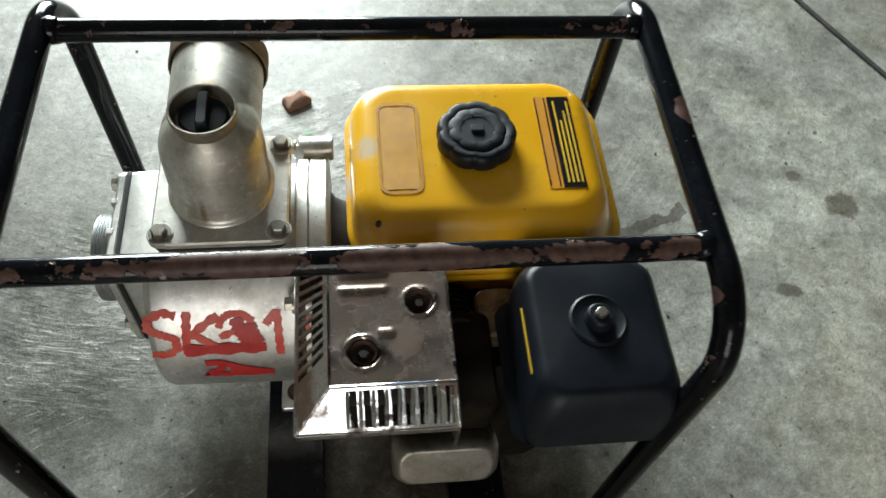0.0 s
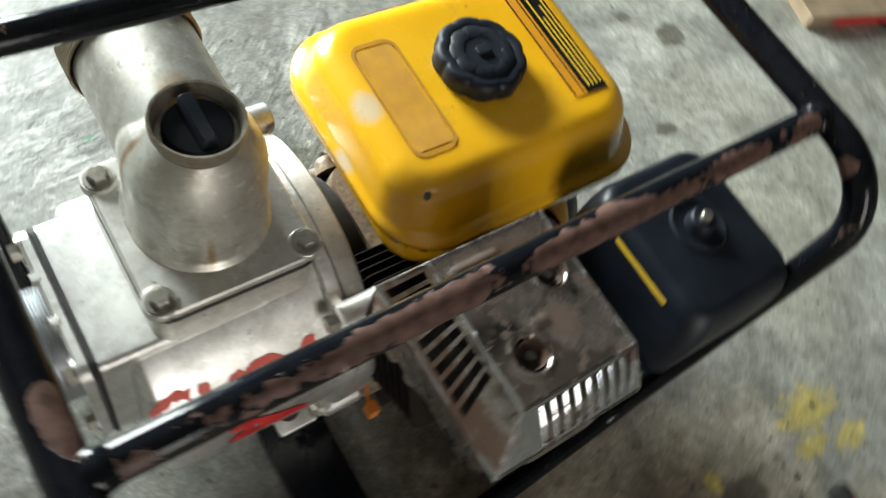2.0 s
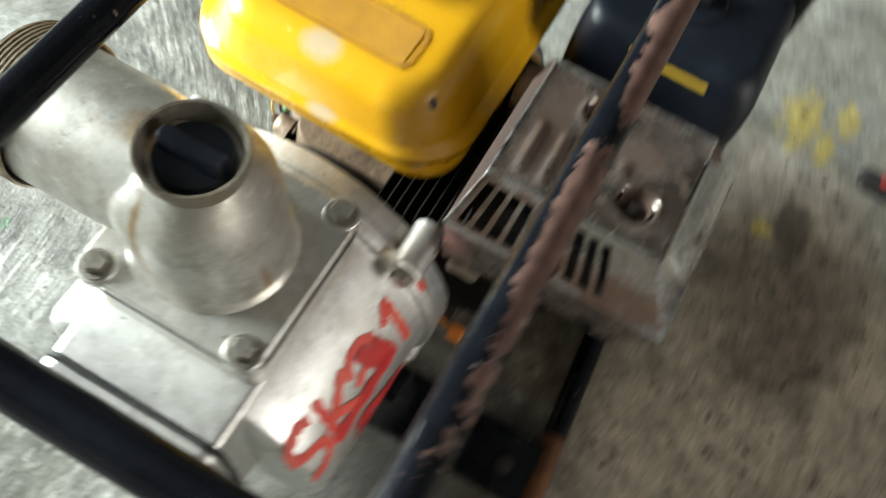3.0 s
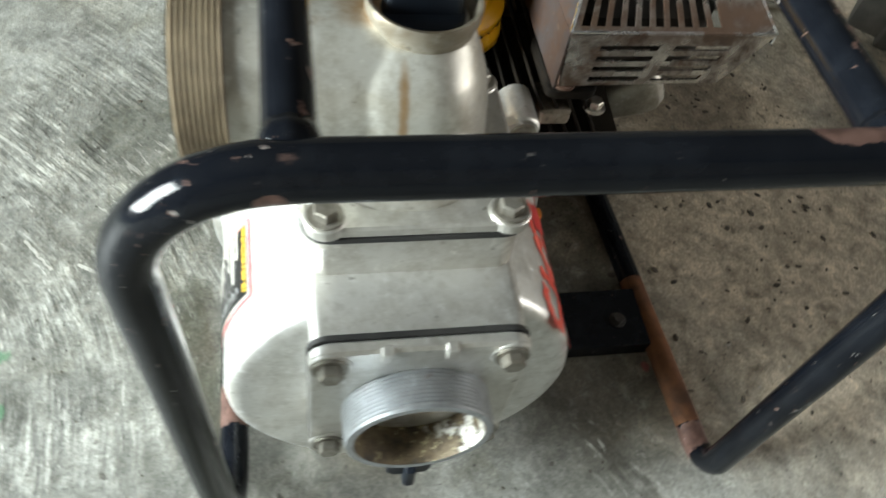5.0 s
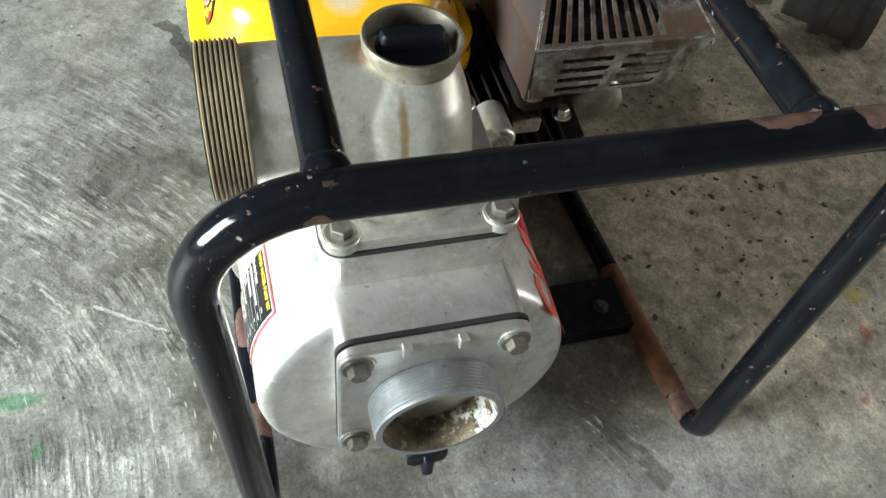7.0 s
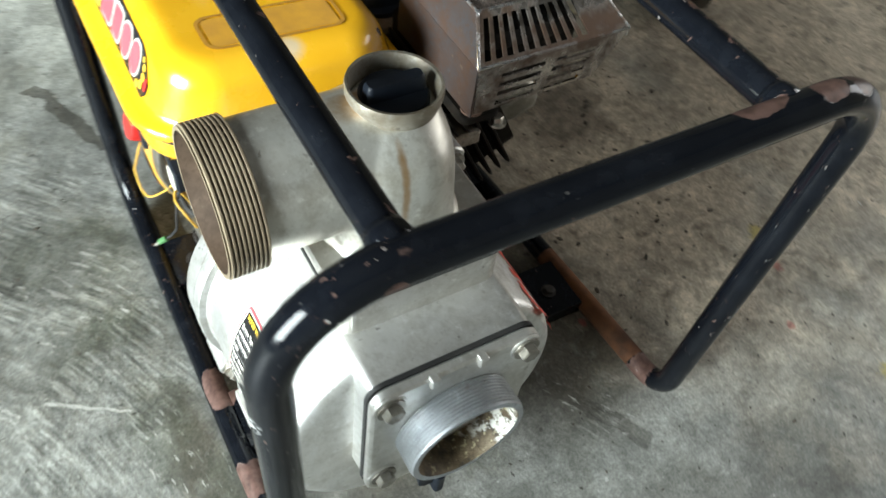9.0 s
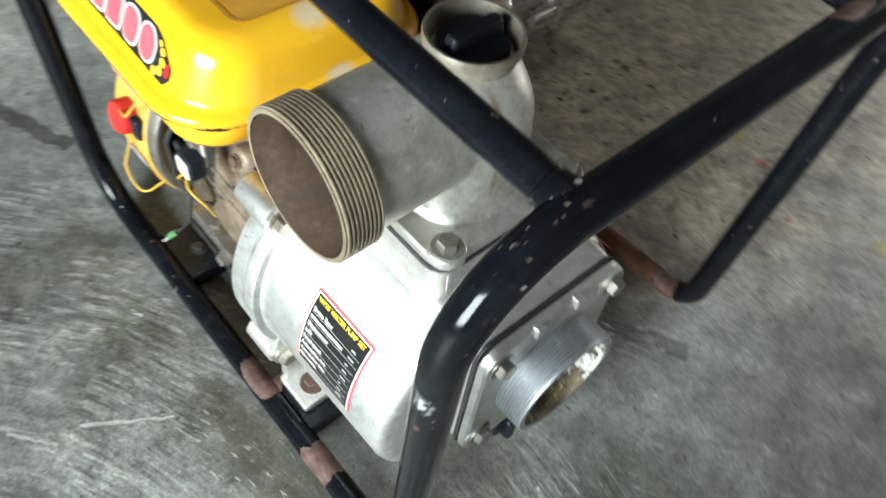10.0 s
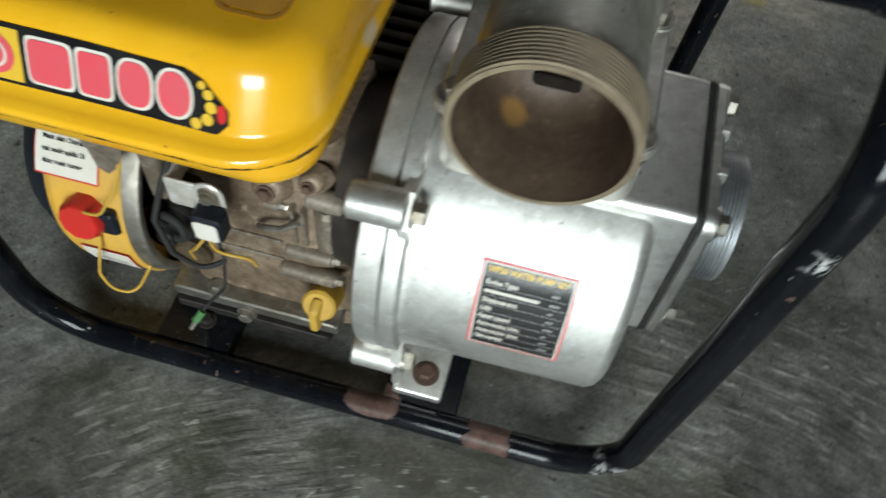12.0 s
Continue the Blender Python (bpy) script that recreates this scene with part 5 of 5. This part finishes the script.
stack(bm, [(0.262, 0.1900, -0.1155, 0.0610, 0.0680, 0.016), (0.300, 0.1895, -0.1155, 0.0615, 0.0680, 0.016), (0.318, 0.1885, -0.1150, 0.0600, 0.0670, 0.017), (0.332, 0.1872, -0.1140, 0.0572, 0.0645, 0.019), (0.340, 0.1865, -0.1130, 0.0525, 0.0600, 0.019), (0.343, 0.1860, -0.1125, 0.046, 0.054, 0.017), (0.3435, 0.186, -0.112, 0.02, 0.02, 0.008)], "z", 8)
cleaner = part("air_cleaner", bm, PLASTIC, pump, "black plastic air cleaner box", 45)
bm = bmesh.new()
stack(bm, [(0.238, 0.180, -0.113, 0.052, 0.058, 0.016), (0.256, 0.180, -0.113, 0.0585, 0.0655, 0.018), (0.2618, 0.180, -0.113, 0.0605, 0.0675, 0.018)], "z", 8)
part("cleaner_base", bm, PLASTIC, cleaner)
bm = bmesh.new()
lathe(bm, (0.186, -0.111, 0.3425), (0, 0, 1), [(0, 0.0235), (0.0018, 0.0235), (0.003, 0.0215), (0.0018, 0.0195), (0.0005, 0.012)], 36)
lathe(bm, (0.186, -0.111, 0.3425), (0, 0, 1), [(0.0, 0.0115), (0.010, 0.0105), (0.0115, 0.009), (0.0115, 0.006)], 24)
knob = part("cleaner_knob", bm, PLASTIC, cleaner)
bm = bmesh.new()
disc(bm, (0.186, -0.111, 0.353), (0.186, -0.111, 0.3585), 0.0045, 12, 0.0008)
slab(bm, (0.1805, -0.1125, 0.3535), (0.1915, -0.1095, 0.3575), 0.001, 0.0006)
part("wing_nut", bm, STEEL, knob, "worn steel wing nut")
bm = bmesh.new()
slab(bm, (0.1288, -0.147, 0.3265), (0.1312, -0.089, 0.3305), 0.001, 0.0003, "x")
part("yellow_stripe", bm, GOLD_LABEL, cleaner, "thin yellow stripe")

# ---- engine ----
bm = bmesh.new()
stack(bm, [(0.030, 0.068, 0.040, 0.078, 0.084, 0.012), (0.040, 0.068, 0.040, 0.078, 0.084, 0.012), (0.044, 0.066, 0.040, 0.070, 0.086, 0.02), (0.120, 0.066, 0.045, 0.070, 0.080, 0.03), (0.190, 0.066, 0.050, 0.066, 0.066, 0.03), (0.2235, 0.066, 0.055, 0.060, 0.050, 0.02)], "z", 6)
block = part("crankcase", bm, GRIMY, pump, "grimy cast aluminium crankcase")
bm = bmesh.new()
slab(bm, (0.002, 0.110, 0.035), (0.146, 0.1395, 0.048), 0.004, 0.0015)
part("base_flange", bm, GREY_BOLT, block)
# pad coloured near black for the deep shadow below the base flange
bm = bmesh.new()
slab(bm, (0.01, -0.06, 0.0205), (0.145, 0.142, 0.0302), 0.004, 0.001)
part("mounting_pad", bm, DARK_IRON_AND_CAVITY, block)
hex_bolt(block, (0.081, 0.1397, 0.0345), (0, 1, 0), 0.0065, 0.006, 0.0085)
hex_bolt(block, (0.108, 0.131, 0.048), (0, 0, 1), 0.006, 0.005, 0.009)
# casting details on the crankcase flank
for x0, x1, y, z, r in ((0.006, 0.042, 0.1235, 0.125, 0.0068), (0.004, 0.047, 0.1275, 0.1035, 0.0072), (-0.004, 0.022, 0.1195, 0.190, 0.0080), (0.044, 0.056, 0.1190, 0.171, 0.0050)):
    bm = bmesh.new()
    disc(bm, (x0, y, z), (x1, y, z), r, 18, 0.0012)
    b = part("casting_boss", bm, ALLOY_DARK, block)
    hex_bolt(b, (x0 - 0.0003, y, z), (-1, 0, 0), r * 0.62, 0.004, r * 0.8)
for z in (0.132, 0.111):
    bm = bmesh.new()
    slab(bm, (0.045, 0.108, z - 0.0014), (0.118, 0.1258 + (0.132 - z) * 0.06, z + 0.0014), 0.001, 0.0008)
    part("casting_ridge", bm, ALLOY_DARK, block)
for x in (0.026, 0.034):
    bm = bmesh.new()
    slab(bm, (x - 0.0015, 0.095, 0.135), (x + 0.0015, 0.1255, 0.176), 0.001, 0.0006)
    part("casting_ridge", bm, ALLOY_DARK, block)
bm = bmesh.new()
slab(bm, (0.001, 0.085, 0.134), (0.019, 0.1275, 0.180), 0.008, 0.003)
part("casting_box", bm, ALLOY_DARK, block)
# lumps and lugs under the tank
for c, r, h in (((0.046, 0.108, 0.188), 0.0135, 0.020), ((0.070, 0.106, 0.196), 0.0105, 0.016), ((0.016, 0.112, 0.205), 0.0095, 0.014)):
    bm = bmesh.new()
    lathe(bm, c, (0.15, 1, 0.25), [(0, r * 1.15), (h * 0.55, r), (h * 0.85, r * 0.86), (h, r * 0.55)], 20)
    lug = part("casting_lug", bm, GRIMY, block)
    hex_bolt(lug, Vector(c) + Vector((0.15, 1, 0.25)).normalized() * (h - 0.0003), (0.15, 1, 0.25), r * 0.36, 0.003, r * 0.5, RUSTY)
bm = bmesh.new()
sweep(bm, smooth_path([(0.060, 0.127, 0.150), (0.052, 0.132, 0.158), (0.040, 0.131, 0.160), (0.028, 0.128, 0.168)], 0.008), 0.0024, 8)
part("linkage_rod", bm, GREY_BOLT, block)
# dipstick
bm = bmesh.new()
disc(bm, (0.013, 0.124, 0.078), (0.013, 0.147, 0.0905), 0.0135, 24, 0.002)
stack(bm, [(0.145, 0.0135, 0.086, 0.004, 0.012, 0.003), (0.153, 0.0140, 0.081, 0.0038, 0.014, 0.003), (0.156, 0.0145, 0.079, 0.0028, 0.012, 0.002)], "y")
part("dipstick", bm, YELLOW_PLASTIC, pump, "yellow plastic oil dipstick with a wing grip")

# cylinder with cooling fins, leaning towards the near rail
ax = Vector((0, -math.cos(radians(28)), math.sin(radians(28))))
up = Vector((0, math.sin(radians(28)), math.cos(radians(28))))
c0 = Vector((0.035, 0.005, 0.165))
bm = bmesh.new()
rings = []
for d in (0.0, 0.135):
    c = c0 + ax * d
    rings.append([c + Vector((p, 0, 0)) + up * q for p, q in rounded(0, 0, 0.046, 0.048, 0.02, 4)])
loft(bm, rings)
cylinder = part("cylinder", bm, CAVITY_BLACK, pump, "near-black finned cylinder")
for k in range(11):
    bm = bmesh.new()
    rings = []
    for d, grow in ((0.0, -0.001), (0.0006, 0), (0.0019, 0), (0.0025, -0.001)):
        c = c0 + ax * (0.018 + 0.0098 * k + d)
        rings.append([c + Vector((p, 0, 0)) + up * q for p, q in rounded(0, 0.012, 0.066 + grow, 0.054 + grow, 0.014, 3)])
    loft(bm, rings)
    part("cooling_fin", bm, CAVITY_BLACK, cylinder)
bm = bmesh.new()
rings = []
for d, a, b in ((0.112, 0.044, 0.020), (0.136, 0.047, 0.024), (0.150, 0.047, 0.024), (0.158, 0.043, 0.020), (0.160, 0.039, 0.017)):
    c = c0 + Vector((0.034, -0.036, -0.018)) + ax * d - up * 0.012
    rings.append([c + Vector((p, 0, 0)) + up * q for p, q in rounded(0, 0, a, b, 0.014, 4)])
loft(bm, rings)
rocker = part("rocker_cover", bm, GREY_BOLT, cylinder, "dirty aluminium rocker cover")
bm = bmesh.new()
slab(bm, (-0.034, -0.074, 0.232), (0.018, -0.050, 0.246), 0.004, 0.002)
part("head_lug", bm, ALLOY_DARK, cylinder)
hex_bolt(cylinder, (-0.028, -0.092, 0.244), (0, 0, 1), 0.0055, 0.006, 0.008)
bm = bmesh.new()
slab(bm, (-0.034, -0.080, 0.108), (-0.024, -0.068, 0.124), 0.002, 0.001)
sweep(bm, smooth_path([(-0.029, -0.070, 0.117), (-0.020, -0.04, 0.125), (-0.005, -0.02, 0.13)], 0.01), 0.002, 8)
part("orange_terminal", bm, ORANGE_PLASTIC, cylinder, "orange plastic wire terminal")
# carburettor and the tank bracket in the shade between muffler and cleaner
bm = bmesh.new()
slab(bm, (0.105, -0.075, 0.195), (0.150, -0.025, 0.255), 0.012, 0.003)
lathe(bm, (0.128, -0.05, 0.150), (0, 0, 1), [(0, 0.010), (0.003, 0.018), (0.045, 0.020), (0.048, 0.014)], 24)
disc(bm, (0.09, -0.050, 0.225), (0.175, -0.050, 0.225), 0.016, 20, 0.002)
part("carburettor", bm, GRIMY, pump, "grimy aluminium carburettor")
bm = bmesh.new()
slab(bm, (0.100, -0.040, 0.226), (0.150, 0.0, 0.232), 0.003, 0.001)
slab(bm, (0.075, -0.012, 0.205), (0.150, -0.008, 0.250), 0.003, 0.001)
part("tank_bracket", bm, YELLOW, pump)

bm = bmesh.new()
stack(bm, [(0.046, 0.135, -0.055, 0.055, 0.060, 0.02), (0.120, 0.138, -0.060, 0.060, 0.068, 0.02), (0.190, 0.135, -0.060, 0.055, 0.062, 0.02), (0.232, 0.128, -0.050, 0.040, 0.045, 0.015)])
part("blower_housing", bm, CAVITY_BLACK, pump, "near-black blower housing")
# coloured near black for the shaded cavity between muffler and cleaner
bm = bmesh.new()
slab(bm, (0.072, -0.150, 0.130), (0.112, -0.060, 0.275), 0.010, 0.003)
part("heat_shield", bm, CAVITY_BLACK, pump, "heat shield beside the muffler, near black for the shade there")

for x, y in ((0.055, 0.065), (0.165, 0.060)):
    bm = bmesh.new()
    disc(bm, (x, y, 0.215), (x, y, 0.2645), 0.014, 18, 0.002)
    part("tank_mount", bm, RUBBER, pump, "black rubber tank mount")

# fan shroud and recoil cover
SY, SZ = 0.060, 0.140
bm = bmesh.new()
lathe(bm, (0.142, SY, SZ), (1, 0, 0), [(0, 0.085), (0, 0.1035), (0.0015, 0.105), (0.049, 0.105), (0.057, 0.102), (0.063, 0.095)], 72, False, True)
shroud = part("fan_shroud", bm, YELLOW_DIRTY, pump, "dirty yellow fan shroud with labels")
bm = bmesh.new()
lathe(bm, (0.142, SY, SZ), (1, 0, 0), [(0.003, 0.1035), (-0.001, 0.1028), (-0.008, 0.1015), (-0.0105, 0.1000), (-0.0112, 0.0975), (-0.010, 0.094)], 72, False, False)
part("shroud_rim", bm, GREY_BOLT, shroud, "grey metal inner rim")
bm = bmesh.new()
lathe(bm, (0.203, SY, SZ), (1, 0, 0), [(0, 0.096), (0.008, 0.094), (0.022, 0.086), (0.030, 0.074), (0.032, 0.05)], 56)
part("recoil_cover", bm, PLASTIC, pump, "black recoil starter cover")


def on_shroud(x, deg, lift=0.0):
    a = radians(deg)
    return Vector((x, SY + (0.105 + lift) * math.sin(a), SZ + (0.105 + lift) * math.cos(a)))


def shroud_label(x0, x1, d0, d1, lines, ink):
    bm = bmesh.new()
    patch(bm, lambda u, v: on_shroud(u, v, 0.0012), x0 - 0.0008, x1 + 0.0008, d0 - 0.6, d1 + 0.8, 4, 10)
    lab = part("label", bm, RED_DARK, shroud, "pale label with a red edge")
    bm = bmesh.new()
    patch(bm, lambda u, v: on_shroud(u, v, 0.0016), x0, x1, d0, d1, 4, 10)
    part("label_field", bm, WHITE_LABEL, lab)
    for k, text in enumerate(lines):
        d = d0 + (d1 - d0) * (0.50 + 0.34 * k / max(1, len(lines) - 1))
        if text:
            writing("label_writing", text, 0.0048, lambda u, v: on_shroud(x1 - 0.005 - u, d - v / 0.105 * 57.3, 0.0019), ink, lab, 0.032 - 0.0015 * k)
            continue
        bm = bmesh.new()
        patch(bm, lambda u, v: on_shroud(u, v, 0.0019), x0 + 0.006, x1 - 0.006 - 0.004 * (k % 2), d, d + 1.1, 4, 1)
        part("label_writing", bm, ink, lab)


shroud_label(0.157, 0.2015, 35, 61, ("Mesin akan Otomatis", "mati sendiri apabila Oli", "dalam mesin kurang"), BLACK_LABEL)
shroud_label(0.147, 0.184, 97, 111, ("", ""), GREY_LABEL)
# stop switch
n = Vector((0, math.sin(radians(75)), math.cos(radians(75))))
c = on_shroud(0.1675, 75)
bm = bmesh.new()
slab(bm, (0.144, c.y - 0.002, c.z - 0.012), (0.164, c.y + 0.006, c.z + 0.010), 0.004, 0.0015)
switch = part("stop_switch", bm, PLASTIC, pump, "red rotary stop switch on a black base")
bm = bmesh.new()
lathe(bm, c - n * 0.002, n, [(0, 0.0165), (0.012, 0.0155), (0.0145, 0.0135), (0.0148, 0.006)], 10)
part("switch_knob", bm, RED, switch, "red plastic switch knob")
# ignition bracket, box, governor parts and wires
bm = bmesh.new()
slab(bm, (0.0880, 0.1400, 0.1760), (0.1135, 0.1425, 0.2035), 0.003, 0.0008, "y")
slab(bm, (0.0705, 0.1415, 0.1700), (0.0915, 0.1443, 0.2095), 0.0103, 0.0009, "y", 6)
slab(bm, (0.1105, 0.115, 0.184), (0.1135, 0.142, 0.203), 0.001, 0.0006)
bracket = part("coil_bracket", bm, STEEL_BRIGHT, pump, "shiny folded steel bracket")
# thin raised slab; its dark colour stands for a shaded recess
bm = bmesh.new()
slab(bm, (0.0735, 0.1438, 0.1735), (0.0885, 0.1448, 0.2065), 0.0073, 0.0003, "y", 6)
part("recess_shade", bm, ALLOY_DARK, bracket)
hex_bolt(bracket, (0.0810, 0.1449, 0.1985), (0, 1, 0), 0.0046, 0.0035, 0.0064)
bm = bmesh.new()
slab(bm, (0.0690, 0.1440, 0.1665), (0.0905, 0.1590, 0.1905), 0.004, 0.002, "y")
unit = part("control_box", bm, PLASTIC, pump, "small black control box, its face coloured white for mirrored sky")
# label white stands for the sky mirrored in the box's shiny face
bm = bmesh.new()
slab(bm, (0.0712, 0.1587, 0.1690), (0.0884, 0.1604, 0.1878), 0.003, 0.0006, "y")
part("glare_face", bm, WHITE_LABEL, unit)
bm = bmesh.new()
sweep(bm, [(0.119 + 0.0105 * math.cos(a), 0.140 + 0.006 * math.sin(a * 0.5), 0.148 + 0.0125 * math.sin(a)) for a in (radians(-40 + 12.5 * k) for k in range(25))], 0.0036, 10)
part("breather_hose", bm, RUBBER, pump, "short looped black rubber hose")
bm = bmesh.new()
disc(bm, (0.131, 0.100, 0.126), (0.131, 0.136, 0.124), 0.0165, 20, 0.004)
disc(bm, (0.131, 0.134, 0.124), (0.131, 0.143, 0.123), 0.009, 18, 0.002)
part("rubber_boot", bm, RUBBER, pump, "black rubber boot on the engine flank")
bm = bmesh.new()
lathe(bm, (0.123, 0.115, 0.088), (0, 1, 0.1), [(0, 0.0165), (0.015, 0.0165), (0.019, 0.013), (0.020, 0.006)], 20)
part("oil_sensor", bm, BROWN_METAL, pump, "brown corroded oil sensor cup")
bm = bmesh.new()
slab(bm, (0.116, 0.104, 0.172), (0.131, 0.140, 0.222), 0.006, 0.002)
part("shroud_duct", bm, ALLOY_DARK, pump)
# added dark block: its colour gives the shade of an open cavity
bm = bmesh.new()
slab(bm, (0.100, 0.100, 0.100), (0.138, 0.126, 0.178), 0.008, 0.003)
part("cavity_block", bm, DARK_IRON_AND_CAVITY, pump, "solid dark block standing for the shaded cavity beside the fan shroud")
bm = bmesh.new()
strap = [(0.162, 0.264), (0.147, 0.238), (0.1455, 0.220), (0.139, 0.2145), (0.132, 0.222), (0.123, 0.238), (0.117, 0.264)]
loft(bm, [[(x, y, z) for x, z in strap] for y in (0.1545, 0.1570)])
part("tank_strap", bm, ALLOY_DARK, pump, "grey tank support plate")


def wire(name, pts, r, mat, label=""):
    bm = bmesh.new()
    sweep(bm, smooth_path(pts, 0.012, 6), r, 8)
    return part(name, bm, mat, pump, label)


wire("switch_wire", [(0.1735, 0.160, 0.180), (0.162, 0.170, 0.181), (0.147, 0.172, 0.186), (0.134, 0.165, 0.2075), (0.130, 0.159, 0.221), (0.128, 0.150, 0.240)], 0.0011, YELLOW_PLASTIC, "yellow-green wire")
wire("switch_wire", [(0.160, 0.168, 0.152), (0.167, 0.178, 0.115), (0.163, 0.178, 0.090), (0.146, 0.174, 0.092), (0.1425, 0.158, 0.100), (0.138, 0.146, 0.115)], 0.0011, YELLOW_PLASTIC, "yellow wire")
wire("box_wire", [(0.082, 0.155, 0.168), (0.080, 0.161, 0.160), (0.064, 0.163, 0.163), (0.052, 0.158, 0.156), (0.053, 0.152, 0.138)], 0.0012, YELLOW_PLASTIC, "yellow wire")
wire("box_wire", [(0.083, 0.155, 0.168), (0.090, 0.162, 0.158), (0.106, 0.150, 0.130), (0.110, 0.142, 0.105)], 0.0011, YELLOW_PLASTIC, "yellow wire")
wire("box_wire", [(0.076, 0.155, 0.168), (0.070, 0.162, 0.155), (0.074, 0.166, 0.120), (0.092, 0.170, 0.092), (0.096, 0.176, 0.086)], 0.0013, RUBBER, "black wire")
wire("harness", [(0.108, 0.122, 0.222), (0.116, 0.142, 0.196), (0.124, 0.152, 0.165), (0.120, 0.152, 0.125), (0.104, 0.146, 0.100), (0.088, 0.138, 0.108)], 0.0022, RUBBER, "black wire sleeve")
wire("connector", [(0.094, 0.174, 0.089), (0.099, 0.180, 0.081)], 0.003, GREEN_PLASTIC, "green crimp connector")
wire("connector", [(0.0985, 0.1795, 0.0815), (0.102, 0.184, 0.075)], 0.0018, STEEL, "bare crimp terminal")

# ---- loose things on the floor ----
bm = bmesh.new()
stack(bm, [(0.0, 0, 0, 0.020, 0.012, 0.004), (0.006, 0.001, 0, 0.021, 0.0115, 0.005), (0.010, 0.002, 0.001, 0.017, 0.009, 0.004), (0.013, 0.004, 0.002, 0.009, 0.004, 0.002)], "z", 3)
for v in bm.verts:
    v.co += noise.noise_vector(v.co * 70 + Vector((3, 1, 2))) * 0.005 * (1 if v.co.z > 0.002 else 0.3)
    v.co.z = max(0.0, v.co.z)
    v.co = Matrix.Translation((-0.082, 0.462, 0)) @ Matrix.Rotation(0.5, 4, "Z") @ v.co
tagged(part("brick_chip", bm, BRICK), "broken chip of reddish brick on the concrete", "brick chip")

tool = tagged(new("hand_tool"), "black and red gripped hand tool lying on concrete", "hand tool")
t0, t1 = Vector((0.422, -0.379, 0.0135)), Vector((0.408, -0.514, 0.0135))
d = (t1 - t0).normalized()
bm = bmesh.new()
lathe(bm, t0, d, [(0, 0.006), (0.003, 0.011), (0.010, 0.0132), (0.045, 0.0122), (0.090, 0.0132), (0.125, 0.0120), (0.134, 0.008)], 20)
part("grip", bm, RUBBER, tool)
for k in range(5):
    bm = bmesh.new()
    c = t0 + d * (0.018 + 0.019 * k) + Vector((-0.002, 0.0, 0.0095))
    lathe(bm, c, d, [(0, 0.001), (0.002, 0.0046), (0.010, 0.0046), (0.0125, 0.001)], 10)
    part("grip_inlay", bm, RED, tool)
bm = bmesh.new()
disc(bm, t1 - d * 0.004, t1 + d * 0.12, 0.0045, 14, 0.001)
part("shank", bm, STEEL, tool)

coupling = tagged(new("hose_coupling"), "dusty dark grey hose coupling lying on its side", "hose coupling")
bm = bmesh.new()
a = Vector((0.63, 0.77, 0)).normalized()
c = Vector((0.295, -0.728, 0.05))
lathe(bm, c, a, [(0, 0.036), (0.0, 0.049), (0.004, 0.050), (0.018, 0.050), (0.022, 0.044), (0.055, 0.042), (0.060, 0.047), (0.075, 0.047), (0.078, 0.036), (0.12, 0.034)], 40, False, True)
part("body", bm, DUSTY_RUBBER, coupling)
bm = bmesh.new()
lathe(bm, c, a, [(0, 0.0362), (0.05, 0.033), (0.06, 0.02)], 32, False, True)
part("bore", bm, RUBBER, coupling)
for s in (-1, 1):
    bm = bmesh.new()
    p = c + a * 0.036 + Vector((0, 0, 0.044 * s if s > 0 else 0.0)) + (a.cross(Vector((0, 0, 1))) * 0.045 if s < 0 else Vector())
    disc(bm, p, p + (Vector((0, 0, 0.016)) if s > 0 else a.cross(Vector((0, 0, 1))) * 0.016), 0.008, 14, 0.002)
    part("lug", bm, DUSTY_RUBBER, coupling)

bm = bmesh.new()
slab(bm, (0.0, 0.0, 0.0), (0.34, 0.085, 0.024), 0.003, 0.0015)
board = tagged(part("wooden_board", bm, BOARD), "short weathered wooden board with red paint on concrete", "wooden board")
board.matrix_basis = pose(0.965, 0.165, 0.0, 0, 0, -16)
bm = bmesh.new()
slab(bm, (0.055, -0.0012, 0.003), (0.20, -0.0002, 0.021), 0.002, 0.0003, "y")
part("red_paint", bm, RED_DARK, board, "red paint along the board's edge")

bm = bmesh.new()
sweep(bm, smooth_path([(0.56, 1.30, 0.004), (0.69, 0.95, 0.004), (0.812, 0.665, 0.004), (0.890, 0.495, 0.004), (0.985, 0.30, 0.004), (1.20, 0.02, 0.004), (1.65, -0.25, 0.004)], 0.2, 6), 0.004, 10)
tagged(part("power_cable", bm, RUBBER), "thin black cable lying across the concrete floor", "cable")
# grit and crumbs
rng = random.Random(5)
bm = bmesh.new()
for k in range(420):
    x, y = (rng.gauss(0.10, 0.17), rng.gauss(-0.37, 0.09)) if k % 3 == 0 else (rng.gauss(0.05, 0.42), rng.gauss(-0.28, 0.38))
    r = rng.choice((0.0011, 0.0014, 0.0018, 0.0026)) * (1.5 if k % 3 == 0 else 1)
    m = Matrix.Translation((x, y, r * 0.2)) @ Euler((rng.uniform(-0.2, 0.2), rng.uniform(-0.2, 0.2), rng.random() * 6)).to_matrix().to_4x4()
    bmesh.ops.create_icosphere(bm, subdivisions=1, radius=r, matrix=m @ Matrix.Diagonal((1.2, rng.uniform(0.5, 0.9), 0.32, 1)))
tagged(part("floor_grit", bm, GRIT), "dark grit and crumbs scattered on concrete", "grit", kind="stuff")
